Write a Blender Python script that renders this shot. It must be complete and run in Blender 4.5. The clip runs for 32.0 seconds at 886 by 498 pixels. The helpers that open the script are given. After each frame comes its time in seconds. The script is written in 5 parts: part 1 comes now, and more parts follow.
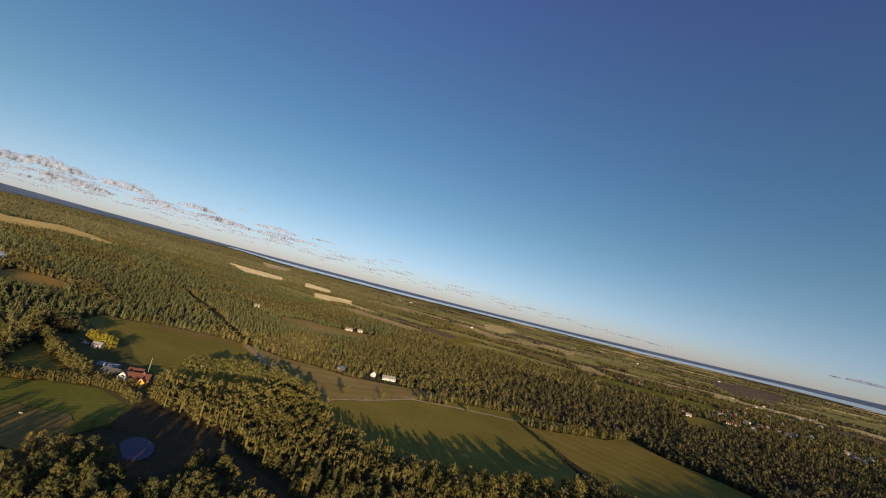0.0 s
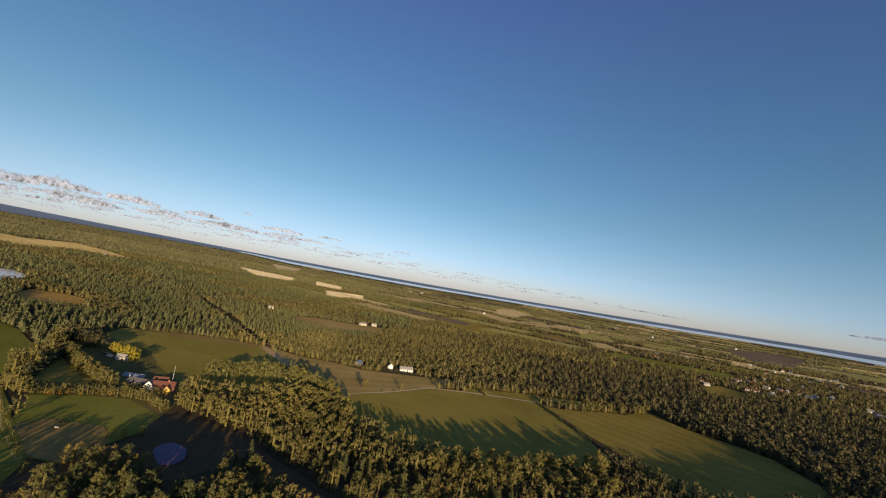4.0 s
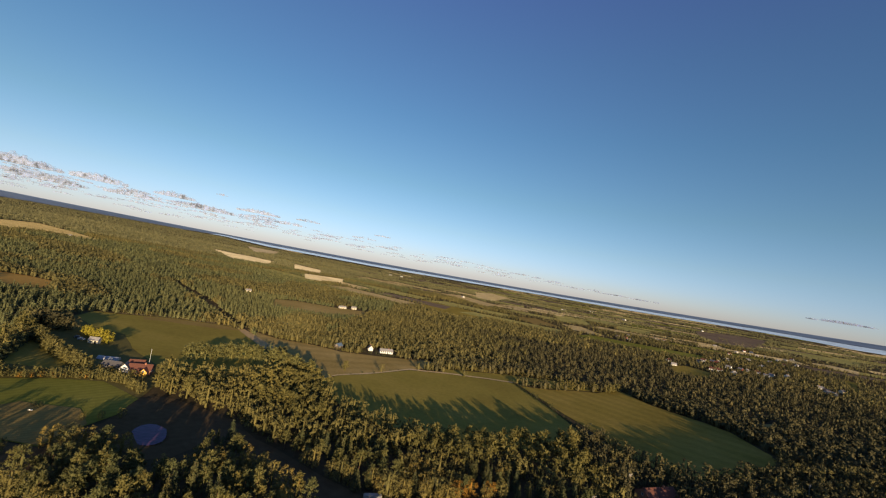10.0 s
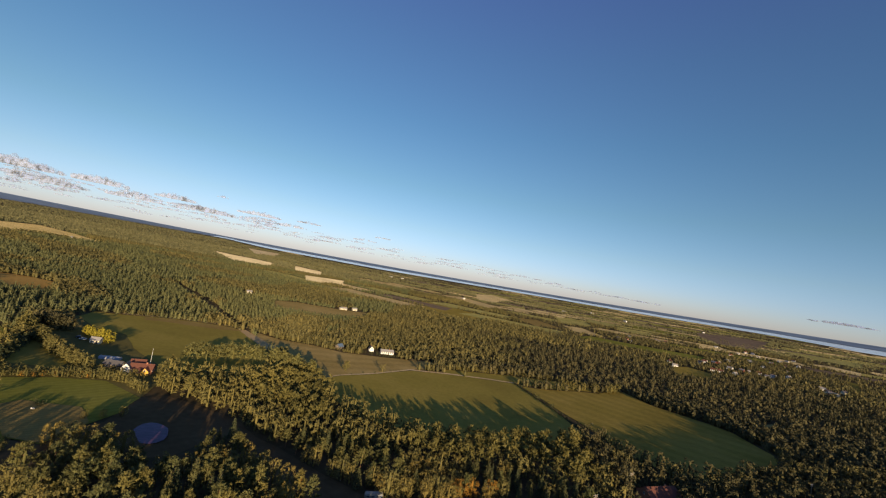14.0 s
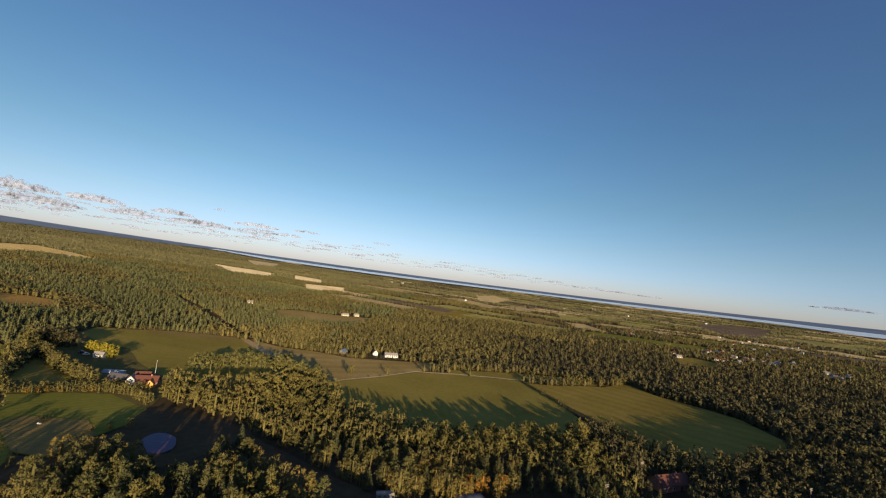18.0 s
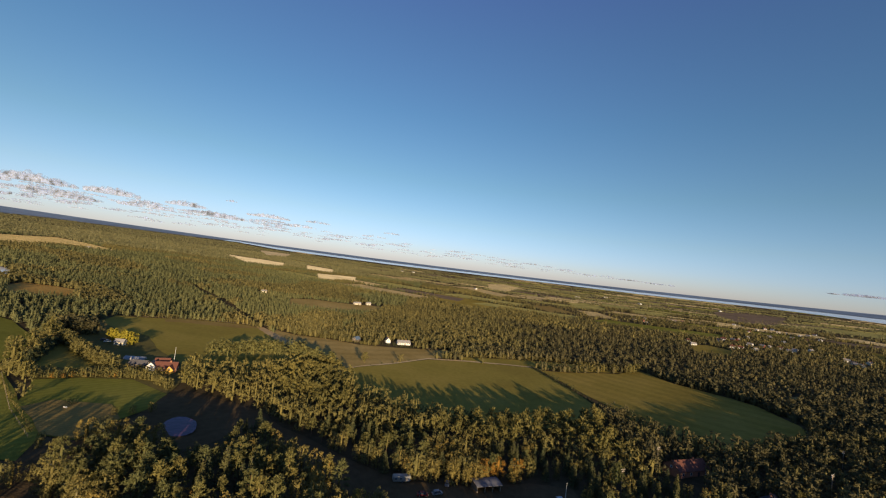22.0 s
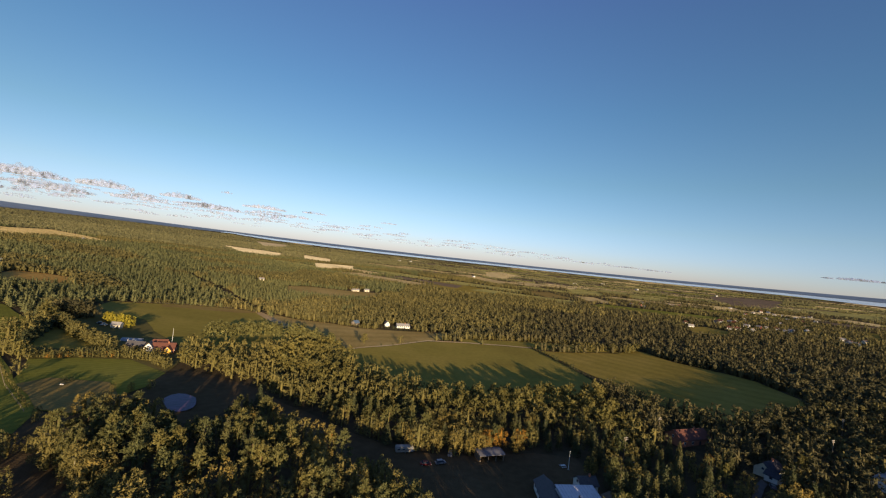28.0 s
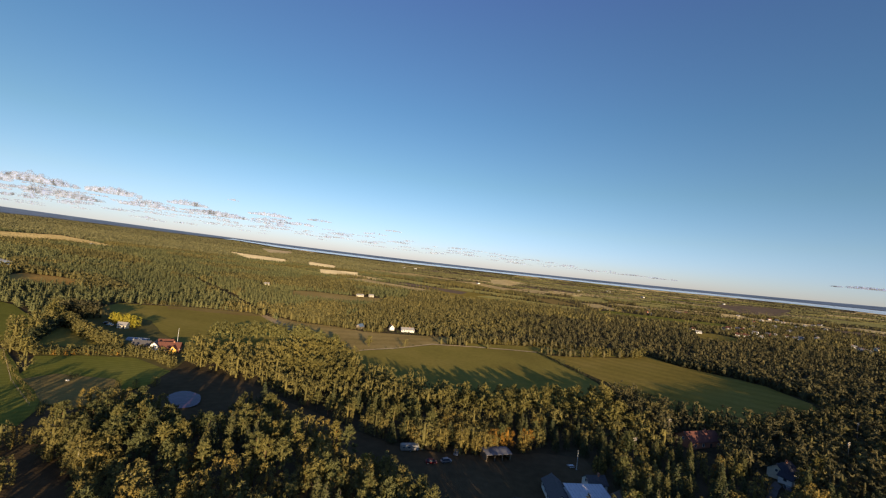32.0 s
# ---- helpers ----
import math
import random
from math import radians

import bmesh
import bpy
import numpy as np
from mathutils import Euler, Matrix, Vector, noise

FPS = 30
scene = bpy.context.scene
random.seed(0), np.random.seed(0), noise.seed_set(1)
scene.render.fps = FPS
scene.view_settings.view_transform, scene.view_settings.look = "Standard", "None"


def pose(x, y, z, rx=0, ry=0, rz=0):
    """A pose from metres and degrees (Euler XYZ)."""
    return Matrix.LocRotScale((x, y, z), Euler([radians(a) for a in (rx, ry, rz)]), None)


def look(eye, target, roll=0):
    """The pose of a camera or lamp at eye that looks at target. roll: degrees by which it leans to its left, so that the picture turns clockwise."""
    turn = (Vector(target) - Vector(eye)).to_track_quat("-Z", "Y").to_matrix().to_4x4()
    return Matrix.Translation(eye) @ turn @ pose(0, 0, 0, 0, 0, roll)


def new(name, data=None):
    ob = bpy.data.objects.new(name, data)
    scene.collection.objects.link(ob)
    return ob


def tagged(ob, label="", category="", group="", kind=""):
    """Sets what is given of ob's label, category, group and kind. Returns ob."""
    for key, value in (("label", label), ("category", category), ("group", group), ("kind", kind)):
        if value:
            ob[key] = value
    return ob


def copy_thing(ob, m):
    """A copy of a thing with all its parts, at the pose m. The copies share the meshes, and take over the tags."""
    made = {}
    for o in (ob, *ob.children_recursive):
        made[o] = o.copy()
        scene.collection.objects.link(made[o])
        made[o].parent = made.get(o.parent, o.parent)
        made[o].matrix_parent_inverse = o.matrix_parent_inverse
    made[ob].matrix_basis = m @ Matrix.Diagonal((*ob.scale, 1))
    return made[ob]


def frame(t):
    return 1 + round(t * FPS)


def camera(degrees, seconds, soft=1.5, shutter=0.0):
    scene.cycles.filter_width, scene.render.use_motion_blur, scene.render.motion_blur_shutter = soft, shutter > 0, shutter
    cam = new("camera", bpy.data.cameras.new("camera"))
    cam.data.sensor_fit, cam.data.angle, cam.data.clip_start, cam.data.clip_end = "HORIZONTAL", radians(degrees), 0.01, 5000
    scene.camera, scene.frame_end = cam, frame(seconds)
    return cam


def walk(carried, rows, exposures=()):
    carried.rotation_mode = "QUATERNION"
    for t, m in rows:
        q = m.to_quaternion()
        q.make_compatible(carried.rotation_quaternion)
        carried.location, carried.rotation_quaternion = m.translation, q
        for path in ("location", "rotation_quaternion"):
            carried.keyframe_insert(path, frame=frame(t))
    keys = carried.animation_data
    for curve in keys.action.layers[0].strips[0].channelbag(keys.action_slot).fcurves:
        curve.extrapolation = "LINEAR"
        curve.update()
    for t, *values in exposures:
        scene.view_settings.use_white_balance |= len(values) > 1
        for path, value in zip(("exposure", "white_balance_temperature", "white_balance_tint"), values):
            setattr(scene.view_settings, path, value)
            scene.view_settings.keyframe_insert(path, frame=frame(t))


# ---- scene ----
from mathutils.geometry import delaunay_2d_cdt

cam = camera(96.48, 32.0, soft=1.2)
PATH = [
    (0.0, pose(0.08, 1.00, 93.99, 96.998, -14.010, -0.528)),
    (0.5, pose(0.07, 0.96, 94.01, 96.271, -13.687, 0.345)),
    (1.0, pose(0.07, 0.82, 94.06, 97.056, -12.776, -0.144)),
    (1.5, pose(0.06, 0.65, 94.12, 95.863, -11.199, 0.046)),
    (2.0, pose(0.02, 0.49, 94.16, 96.682, -11.296, 0.254)),
    (2.5, pose(-0.03, 0.37, 94.20, 95.786, -10.568, 0.375)),
    (3.0, pose(-0.10, 0.29, 94.23, 95.393, -10.435, 0.085)),
    (3.5, pose(-0.18, 0.24, 94.23, 95.354, -9.921, 1.053)),
    (5.5, pose(-0.63, -0.92, 95.06, 92.902, -9.028, 0.408)),
    (6.0, pose(-0.59, -0.98, 95.13, 92.555, -9.671, -0.314)),
    (6.5, pose(-0.55, -1.05, 95.18, 91.605, -9.545, -0.337)),
    (7.0, pose(-0.52, -1.23, 95.14, 91.425, -9.323, -0.526)),
    (7.5, pose(-0.50, -1.49, 95.01, 92.598, -9.960, -0.799)),
    (8.0, pose(-0.48, -1.72, 94.87, 91.903, -10.181, -0.930)),
    (8.5, pose(-0.47, -1.92, 94.72, 92.257, -10.756, -1.308)),
    (9.0, pose(-0.47, -2.16, 94.52, 92.340, -10.773, -1.058)),
    (9.5, pose(-0.45, -2.49, 94.28, 92.715, -11.228, -1.236)),
    (10.0, pose(-0.42, -2.92, 94.00, 93.229, -10.057, -1.975)),
    (10.5, pose(-0.40, -3.26, 93.74, 94.655, -10.639, -2.229)),
    (11.0, pose(-0.41, -3.39, 93.53, 93.939, -10.100, -2.088)),
    (11.5, pose(-0.43, -3.42, 93.32, 93.794, -9.752, -1.831)),
    (12.0, pose(-0.46, -3.48, 93.10, 94.668, -9.299, -1.495)),
    (12.5, pose(-0.46, -3.49, 92.92, 94.388, -9.846, -1.858)),
    (13.0, pose(-0.43, -3.44, 92.78, 93.896, -10.127, -1.686)),
    (13.5, pose(-0.40, -3.36, 92.66, 94.189, -9.937, -1.678)),
    (14.0, pose(-0.35, -3.24, 92.58, 93.503, -10.003, -1.889)),
    (14.5, pose(-0.32, -3.12, 92.54, 92.849, -10.369, -1.903)),
    (16.5, pose(-0.49, -2.75, 90.89, 92.656, -9.505, -1.245)),
    (17.0, pose(-0.51, -2.86, 90.69, 91.731, -8.777, -1.115)),
    (17.5, pose(-0.55, -3.16, 90.35, 93.191, -7.807, -1.498)),
    (18.0, pose(-0.60, -3.52, 89.96, 93.968, -7.455, -1.891)),
    (18.5, pose(-0.68, -3.74, 89.61, 94.205, -7.409, -1.864)),
    (19.0, pose(-0.80, -3.71, 89.36, 94.767, -6.679, -2.008)),
    (19.5, pose(-0.96, -3.44, 89.20, 93.947, -7.198, -1.091)),
    (20.0, pose(-1.12, -3.09, 89.08, 93.205, -7.357, -1.074)),
    (20.5, pose(-1.29, -2.78, 88.92, 93.126, -7.079, -0.801)),
    (21.0, pose(-1.45, -2.53, 88.74, 92.933, -6.655, -0.690)),
    (21.5, pose(-1.60, -2.30, 88.54, 92.395, -7.201, -0.514)),
    (22.0, pose(-1.73, -2.15, 88.29, 92.232, -7.067, -0.397)),
    (22.5, pose(-1.85, -2.13, 87.96, 92.214, -7.871, -0.631)),
    (23.0, pose(-1.94, -2.21, 87.57, 92.644, -7.817, 0.059)),
    (23.5, pose(-2.00, -2.32, 87.17, 93.186, -7.991, -0.185)),
    (24.0, pose(-2.01, -2.40, 86.79, 92.967, -8.096, -0.451)),
    (24.5, pose(-1.99, -2.44, 86.40, 92.955, -8.436, -0.391)),
    (25.0, pose(-1.96, -2.44, 86.02, 93.259, -8.617, -0.897)),
    (25.5, pose(-1.94, -2.40, 85.73, 92.720, -8.880, -0.779)),
    (27.5, pose(-1.92, -0.12, 81.19, 91.684, -7.242, -0.743)),
    (28.0, pose(-1.96, 0.50, 80.97, 90.823, -6.369, -0.784)),
    (28.5, pose(-2.03, 1.44, 80.72, 89.305, -6.006, 0.010)),
    (29.0, pose(-2.11, 2.41, 80.42, 86.793, -5.934, 1.438)),
    (29.5, pose(-2.16, 2.99, 79.98, 87.082, -6.158, 0.951)),
    (30.0, pose(-2.19, 3.10, 79.39, 86.823, -4.644, 1.266)),
    (30.5, pose(-2.19, 2.77, 78.64, 87.674, -4.324, 1.020)),
    (31.0, pose(-2.17, 2.14, 77.81, 89.706, -6.296, 0.433)),
    (31.5, pose(-2.14, 1.54, 77.11, 92.174, -6.062, 0.290)),
    (32.0, pose(-2.11, 1.21, 76.70, 91.886, -6.503, -0.156)),
]
walk(cam, PATH, [(0.0, 0.595), (3.0, 0.70), (6.0, 0.80), (15.0, 0.82), (25.5, 0.82), (28.0, 0.91), (30.0, 1.05), (32.0, 0.96)])

# ---- light: low evening sun from behind the camera, clear sky ----
SUN_AZ, SUN_EL = 163.0, 10.2
world = bpy.data.worlds.new("sky")
world.use_nodes = True
scene.world = world
wn = world.node_tree
sky = wn.nodes.new("ShaderNodeTexSky")
sky.sky_type, sky.sun_disc = "NISHITA", False
sky.sun_elevation, sky.sun_rotation = radians(SUN_EL), radians(SUN_AZ)
sky.altitude, sky.air_density, sky.dust_density, sky.ozone_density = 90.0, 0.95, 0.25, 3.0
tint = wn.nodes.new("ShaderNodeMix")
tint.data_type, tint.blend_type = "RGBA", "MULTIPLY"
tint.inputs[0].default_value = 1.0
# evening haze: pale lavender low down, cyan in the middle, indigo overhead
sky_way, sky_axes, sky_ramp = (wn.nodes.new("ShaderNode" + k) for k in ("TexCoord", "SeparateXYZ", "ValToRGB"))
wn.links.new(sky_way.outputs["Generated"], sky_axes.inputs[0])
wn.links.new(sky_axes.outputs["Z"], sky_ramp.inputs["Fac"])
SKY_TINT = [(0.0, (0.98, 0.99, 1.46)), (0.045, (0.99, 0.99, 1.36)), (0.10, (1.02, 0.98, 1.08)), (0.2, (0.93, 0.97, 0.94)),
            (0.35, (0.85, 0.97, 1.00)), (0.5, (0.90, 0.96, 1.08)), (0.64, (1.00, 0.92, 1.20)), (1.0, (1.00, 0.92, 1.20))]
while len(sky_ramp.color_ramp.elements) < len(SKY_TINT):
    sky_ramp.color_ramp.elements.new(0.5)
for stop, (place, value) in zip(sky_ramp.color_ramp.elements, SKY_TINT):
    stop.position, stop.color = place, (*value, 1)
wn.links.new(sky_ramp.outputs["Color"], tint.inputs[7])
wn.links.new(sky.outputs["Color"], tint.inputs[6])
wn.links.new(tint.outputs[2], wn.nodes["Background"].inputs["Color"])
wn.nodes["Background"].inputs["Strength"].default_value = 0.0745
to_sun = Vector((math.sin(radians(SUN_AZ)) * math.cos(radians(SUN_EL)), math.cos(radians(SUN_AZ)) * math.cos(radians(SUN_EL)), math.sin(radians(SUN_EL))))
sun = new("sun", bpy.data.lights.new("sun", "SUN"))
sun.data.energy, sun.data.angle, sun.data.color = 4.7, radians(0.5), (1.0, 0.755, 0.455)
sun.matrix_world = look(to_sun * 3000, (0, 0, 0))


# ---- the land: a shallow bowl that rises towards the coast ----
def land(x, y):
    r = min(math.hypot(x, y), 4800.0)
    c = min(1 - math.cos(math.atan2(x, y)), 0.5)
    k = r / 1000
    return -0.27 + 53.1 * c + k * (-0.88 + 11.0 * c) + k * k * (2.55 + 3.34 * c) + math.exp(-r / 200) * (20.7 - 65.0 * c)


def land_np(x, y):
    r = np.minimum(np.hypot(x, y), 4800.0)
    c = np.minimum(1 - np.cos(np.arctan2(x, y)), 0.5)
    k = r / 1000
    return -0.27 + 53.1 * c + k * (-0.88 + 11.0 * c) + k * k * (2.55 + 3.34 * c) + np.exp(-r / 200) * (20.7 - 65.0 * c)


# ---- materials ----
class Nodes:
    """A principled material and short calls for its nodes."""

    def __init__(self, name, rough=0.8, metal=0.0):
        self.m = bpy.data.materials.new(name)
        self.m.use_nodes = True
        self.t = self.m.node_tree
        self.p = self.t.nodes["Principled BSDF"]
        self.p.inputs["Roughness"].default_value = rough
        self.p.inputs["Metallic"].default_value = metal
        self.p.inputs["Specular IOR Level"].default_value = 0.3
        self.g = self.t.nodes.new("ShaderNodeNewGeometry")

    def noise(self, scale, detail=4.0, stretch=(1, 1, 1)):
        n = self.t.nodes.new("ShaderNodeTexNoise")
        mp = self.t.nodes.new("ShaderNodeMapping")
        mp.inputs["Scale"].default_value = stretch
        self.t.links.new(self.g.outputs["Position"], mp.inputs["Vector"])
        self.t.links.new(mp.outputs["Vector"], n.inputs["Vector"])
        n.inputs["Scale"].default_value, n.inputs["Detail"].default_value = scale, detail
        return n.outputs["Fac"]

    def ramp(self, fac, stops):
        r = self.t.nodes.new("ShaderNodeValToRGB")
        while len(r.color_ramp.elements) < len(stops):
            r.color_ramp.elements.new(0.5)
        for el, (pos, col) in zip(r.color_ramp.elements, stops):
            el.position, el.color = pos, (*col, 1)
        self.t.links.new(fac, r.inputs["Fac"])
        return r.outputs["Color"]

    def mix(self, a, b, fac, mode="MIX"):
        x = self.t.nodes.new("ShaderNodeMix")
        x.data_type, x.blend_type = "RGBA", mode
        for sock, v in ((x.inputs[6], a), (x.inputs[7], b), (x.inputs[0], fac)):
            if isinstance(v, (int, float)):
                sock.default_value = v
            elif isinstance(v, tuple):
                sock.default_value = (*v, 1)
            else:
                self.t.links.new(v, sock)
        return x.outputs[2]

    def colour(self, c):
        self.t.links.new(c, self.p.inputs["Base Color"])
        return self

    def bump(self, fac, strength, dist):
        b = self.t.nodes.new("ShaderNodeBump")
        b.inputs["Strength"].default_value, b.inputs["Distance"].default_value = strength, dist
        self.t.links.new(fac, b.inputs["Height"])
        self.t.links.new(b.outputs["Normal"], self.p.inputs["Normal"])
        return self


def paint(name, col, rough=0.6, metal=0.0, vary=0.25, scale=1.2):
    """Worn plain colour: stains at a metre and fine grain."""
    n = Nodes(name, rough, metal)
    dark = tuple(v * (1 - vary) for v in col)
    light = tuple(min(1, v * (1 + vary * 0.5)) for v in col)
    a = n.ramp(n.noise(scale, 5), [(0.3, dark), (0.55, col), (0.75, light)])
    f = n.noise(scale * 14, 3)
    n.colour(n.mix(a, n.ramp(f, [(0.3, dark), (0.7, light)]), 0.3))
    n.bump(f, 0.15, 0.02)
    return n.m


def foliage(name, dark, mid, bright, tree=0.16, stand=0.011, single=False):
    """Leaves: every tree and every spray differs a little, and stands drift in hue."""
    n = Nodes(name, 0.75)
    a = n.ramp(n.noise(tree, 2), [(0.28, dark), (0.5, mid), (0.74, bright)])
    b = n.ramp(n.noise(stand, 3), [(0.3, dark), (0.5, mid), (0.7, bright)])
    c = n.mix(a, b, 0.42)
    k = n.ramp(n.g.outputs["Random Per Island"], [(0.0, (0.82, 0.84, 0.82)), (0.6, (1.0, 1.0, 1.0)), (1.0, (1.14, 1.12, 1.05))])
    c = n.mix(c, k, 1.0, "MULTIPLY")
    if single:
        own = n.t.nodes.new("ShaderNodeObjectInfo").outputs["Random"]
        c = n.mix(c, n.ramp(own, [(0.0, (0.78, 0.86, 0.9)), (0.4, (1.0, 1.02, 0.98)), (0.75, (1.12, 1.08, 0.96)), (1.0, (1.26, 1.12, 0.9))]), 1.0, "MULTIPLY")
    n.colour(c)
    n.p.inputs["Specular IOR Level"].default_value = 0.05
    thin, both = n.t.nodes.new("ShaderNodeBsdfTranslucent"), n.t.nodes.new("ShaderNodeMixShader")
    both.inputs[0].default_value = 0.14
    n.t.links.new(n.mix(c, (1.25, 1.3, 0.9), 1.0, "MULTIPLY"), thin.inputs["Color"])
    n.t.links.new(n.p.outputs[0], both.inputs[1])
    n.t.links.new(thin.outputs[0], both.inputs[2])
    n.t.links.new(both.outputs[0], [q for q in n.t.nodes if q.type == "OUTPUT_MATERIAL"][0].inputs["Surface"])
    return n.m


def grass(name, dark, mid, bright, rows=0.0, turn=0.0):
    """Field: broad patches, fine tufts and, where rows is set, drill lines at that spacing."""
    n = Nodes(name, 0.9)
    a = n.ramp(n.noise(0.022, 4), [(0.32, dark), (0.5, mid), (0.68, bright)])
    b = n.ramp(n.noise(0.35, 5), [(0.3, dark), (0.5, mid), (0.72, bright)])
    c = n.mix(a, b, 0.4)
    if rows:
        mp = n.t.nodes.new("ShaderNodeMapping")
        mp.inputs["Rotation"].default_value = (0, 0, radians(turn))
        n.t.links.new(n.g.outputs["Position"], mp.inputs["Vector"])
        w = n.t.nodes.new("ShaderNodeTexWave")
        w.inputs["Scale"].default_value, w.inputs["Distortion"].default_value = 0.314 / rows * 1.0, 1.5
        w.inputs["Detail"].default_value = 3
        n.t.links.new(mp.outputs["Vector"], w.inputs["Vector"])
        c = n.mix(c, n.ramp(w.outputs["Fac"], [(0.2, (0.72, 0.74, 0.7)), (0.8, (1.12, 1.1, 1.05))]), 0.3, "MULTIPLY")
    n.colour(c)
    n.p.inputs["Specular IOR Level"].default_value = 0.0
    n.bump(n.noise(1.6, 5), 0.45, 0.4)
    return n.m


FLOOR = grass("forest_floor", (0.05, 0.040, 0.022), (0.078, 0.060, 0.034), (0.115, 0.088, 0.05))
GREEN = grass("meadow_green", (0.202, 0.157, 0.038), (0.256, 0.206, 0.047), (0.312, 0.240, 0.062))
GREEN2 = grass("meadow_mown", (0.200, 0.152, 0.036), (0.272, 0.203, 0.046), (0.345, 0.248, 0.066), 14.0, -35)
LUSH = grass("grass_lush", (0.150, 0.150, 0.030), (0.198, 0.192, 0.038), (0.250, 0.228, 0.054), 3.0, 25)
TAN = grass("grass_dry", (0.278, 0.198, 0.066), (0.353, 0.251, 0.091), (0.428, 0.310, 0.123), 16.0, 60)
SOILM = grass("soil_bare", (0.21, 0.145, 0.05), (0.265, 0.185, 0.064), (0.31, 0.225, 0.08), 1.8, 30)
RUST = grass("stubble_rust", (0.30, 0.175, 0.05), (0.40, 0.24, 0.068), (0.47, 0.30, 0.092))
PALESTRAW = grass("weathered_straw", (0.36, 0.30, 0.19), (0.46, 0.39, 0.25), (0.55, 0.47, 0.31))
CREAM = grass("stubble_pale", (0.492, 0.364, 0.182), (0.642, 0.492, 0.268), (0.749, 0.599, 0.353), 9.0, 10)
STRAW = grass("stubble_straw", (0.428, 0.321, 0.150), (0.535, 0.412, 0.203), (0.621, 0.492, 0.268), 9.0, 10)
PLOUGH = grass("ploughed", (0.13, 0.092, 0.066), (0.185, 0.135, 0.095), (0.25, 0.19, 0.125), 30.0, 80)
DIRT = grass("dirt_track", (0.32, 0.22, 0.105), (0.43, 0.30, 0.15), (0.52, 0.375, 0.20))
SAND = grass("sandy_path", (0.42, 0.31, 0.16), (0.55, 0.41, 0.22), (0.65, 0.5, 0.29))
GRAVEL = grass("gravel", (0.10, 0.088, 0.078), (0.135, 0.12, 0.108), (0.17, 0.155, 0.14))
# Grass of the far fields, painted paler with the haze of distance.
HAZEGREEN = grass("hazed_pasture", (0.235, 0.214, 0.070), (0.310, 0.273, 0.091), (0.385, 0.332, 0.118))
HAZEDRY = grass("hazed_dry_grass", (0.342, 0.251, 0.112), (0.439, 0.332, 0.155), (0.524, 0.407, 0.203))
# Grass under tree shade: part of the shade is painted into these dark colours.
SHADEPADDOCK = grass("shaded_paddock_grass", (0.1, 0.088, 0.033), (0.14, 0.12, 0.043), (0.185, 0.15, 0.06))
SHADELAWN = grass("lawn", (0.075, 0.052, 0.028), (0.108, 0.075, 0.04), (0.145, 0.102, 0.056))

PINE = foliage("pine_needles", (0.067, 0.068, 0.032), (0.115, 0.111, 0.045), (0.174, 0.157, 0.060), single=True)
SPRUCE = foliage("spruce_needles", (0.040, 0.050, 0.027), (0.077, 0.079, 0.038), (0.124, 0.115, 0.050), single=True)
BIRCH = foliage("birch_leaves", (0.095, 0.085, 0.035), (0.160, 0.133, 0.049), (0.229, 0.181, 0.062), single=True)
AUTUMN = foliage("autumn_leaves", (0.178, 0.095, 0.024), (0.273, 0.144, 0.030), (0.355, 0.205, 0.041))
YELLOW = foliage("yellow_leaves", (0.205, 0.178, 0.027), (0.300, 0.253, 0.035), (0.368, 0.300, 0.048))
WOODS = foliage("woodland_leaves", (0.057, 0.057, 0.028), (0.125, 0.110, 0.046), (0.213, 0.173, 0.063), 0.13, 0.006)
# Shaded copy of the woodland leaves: darkness of shade put into the colour.
SHADEWOODS = foliage("shaded_mixed_leaves", (0.040, 0.042, 0.024), (0.086, 0.077, 0.040), (0.144, 0.120, 0.054))
# Far leaves carry mild distance haze in their colour: greyer, with less contrast.
HAZEWOODS = foliage("hazed_woodland_leaves", (0.100, 0.099, 0.058), (0.150, 0.142, 0.071), (0.190, 0.172, 0.089), 0.13, 0.004)
DARKWOODS = foliage("dense_spruce_leaves", (0.061, 0.074, 0.039), (0.113, 0.117, 0.054), (0.179, 0.166, 0.069), 0.13, 0.006)

BARK = paint("bark_grey", (0.11, 0.085, 0.062), 0.9, 0, 0.5, 3)
BARKP = paint("bark_pine", (0.15, 0.085, 0.05), 0.9, 0, 0.45, 3)
BARKB = paint("bark_birch", (0.26, 0.24, 0.21), 0.8, 0, 0.5, 3)
WHITE = paint("limewash", (0.76, 0.74, 0.70), 0.8, 0, 0.12)
CREAMW = paint("cream_render", (0.66, 0.58, 0.44), 0.8, 0, 0.15)
YELLOWW = paint("ochre_boards", (0.62, 0.36, 0.06), 0.7, 0, 0.12)
BRICK = paint("brick_wall", (0.34, 0.15, 0.09), 0.85, 0, 0.3)
REDW = paint("red_boards", (0.28, 0.06, 0.04), 0.75, 0, 0.3)
TIMBER = paint("weathered_boards", (0.20, 0.16, 0.12), 0.85, 0, 0.35)
TILE = paint("clay_tile", (0.135, 0.054, 0.038), 0.75, 0, 0.35, 2)
SLATE = paint("dark_fibre_cement", (0.10, 0.095, 0.10), 0.75, 0, 0.3, 2)
GREYROOF = paint("grey_fibre_cement", (0.26, 0.25, 0.25), 0.8, 0, 0.3, 2)
METAL = paint("pale_sheet_metal", (0.36, 0.37, 0.4), 0.55, 0.2, 0.2, 0.8)
PALEROOF = paint("pale_painted_sheet", (0.62, 0.62, 0.66), 0.6, 0, 0.15, 0.8)
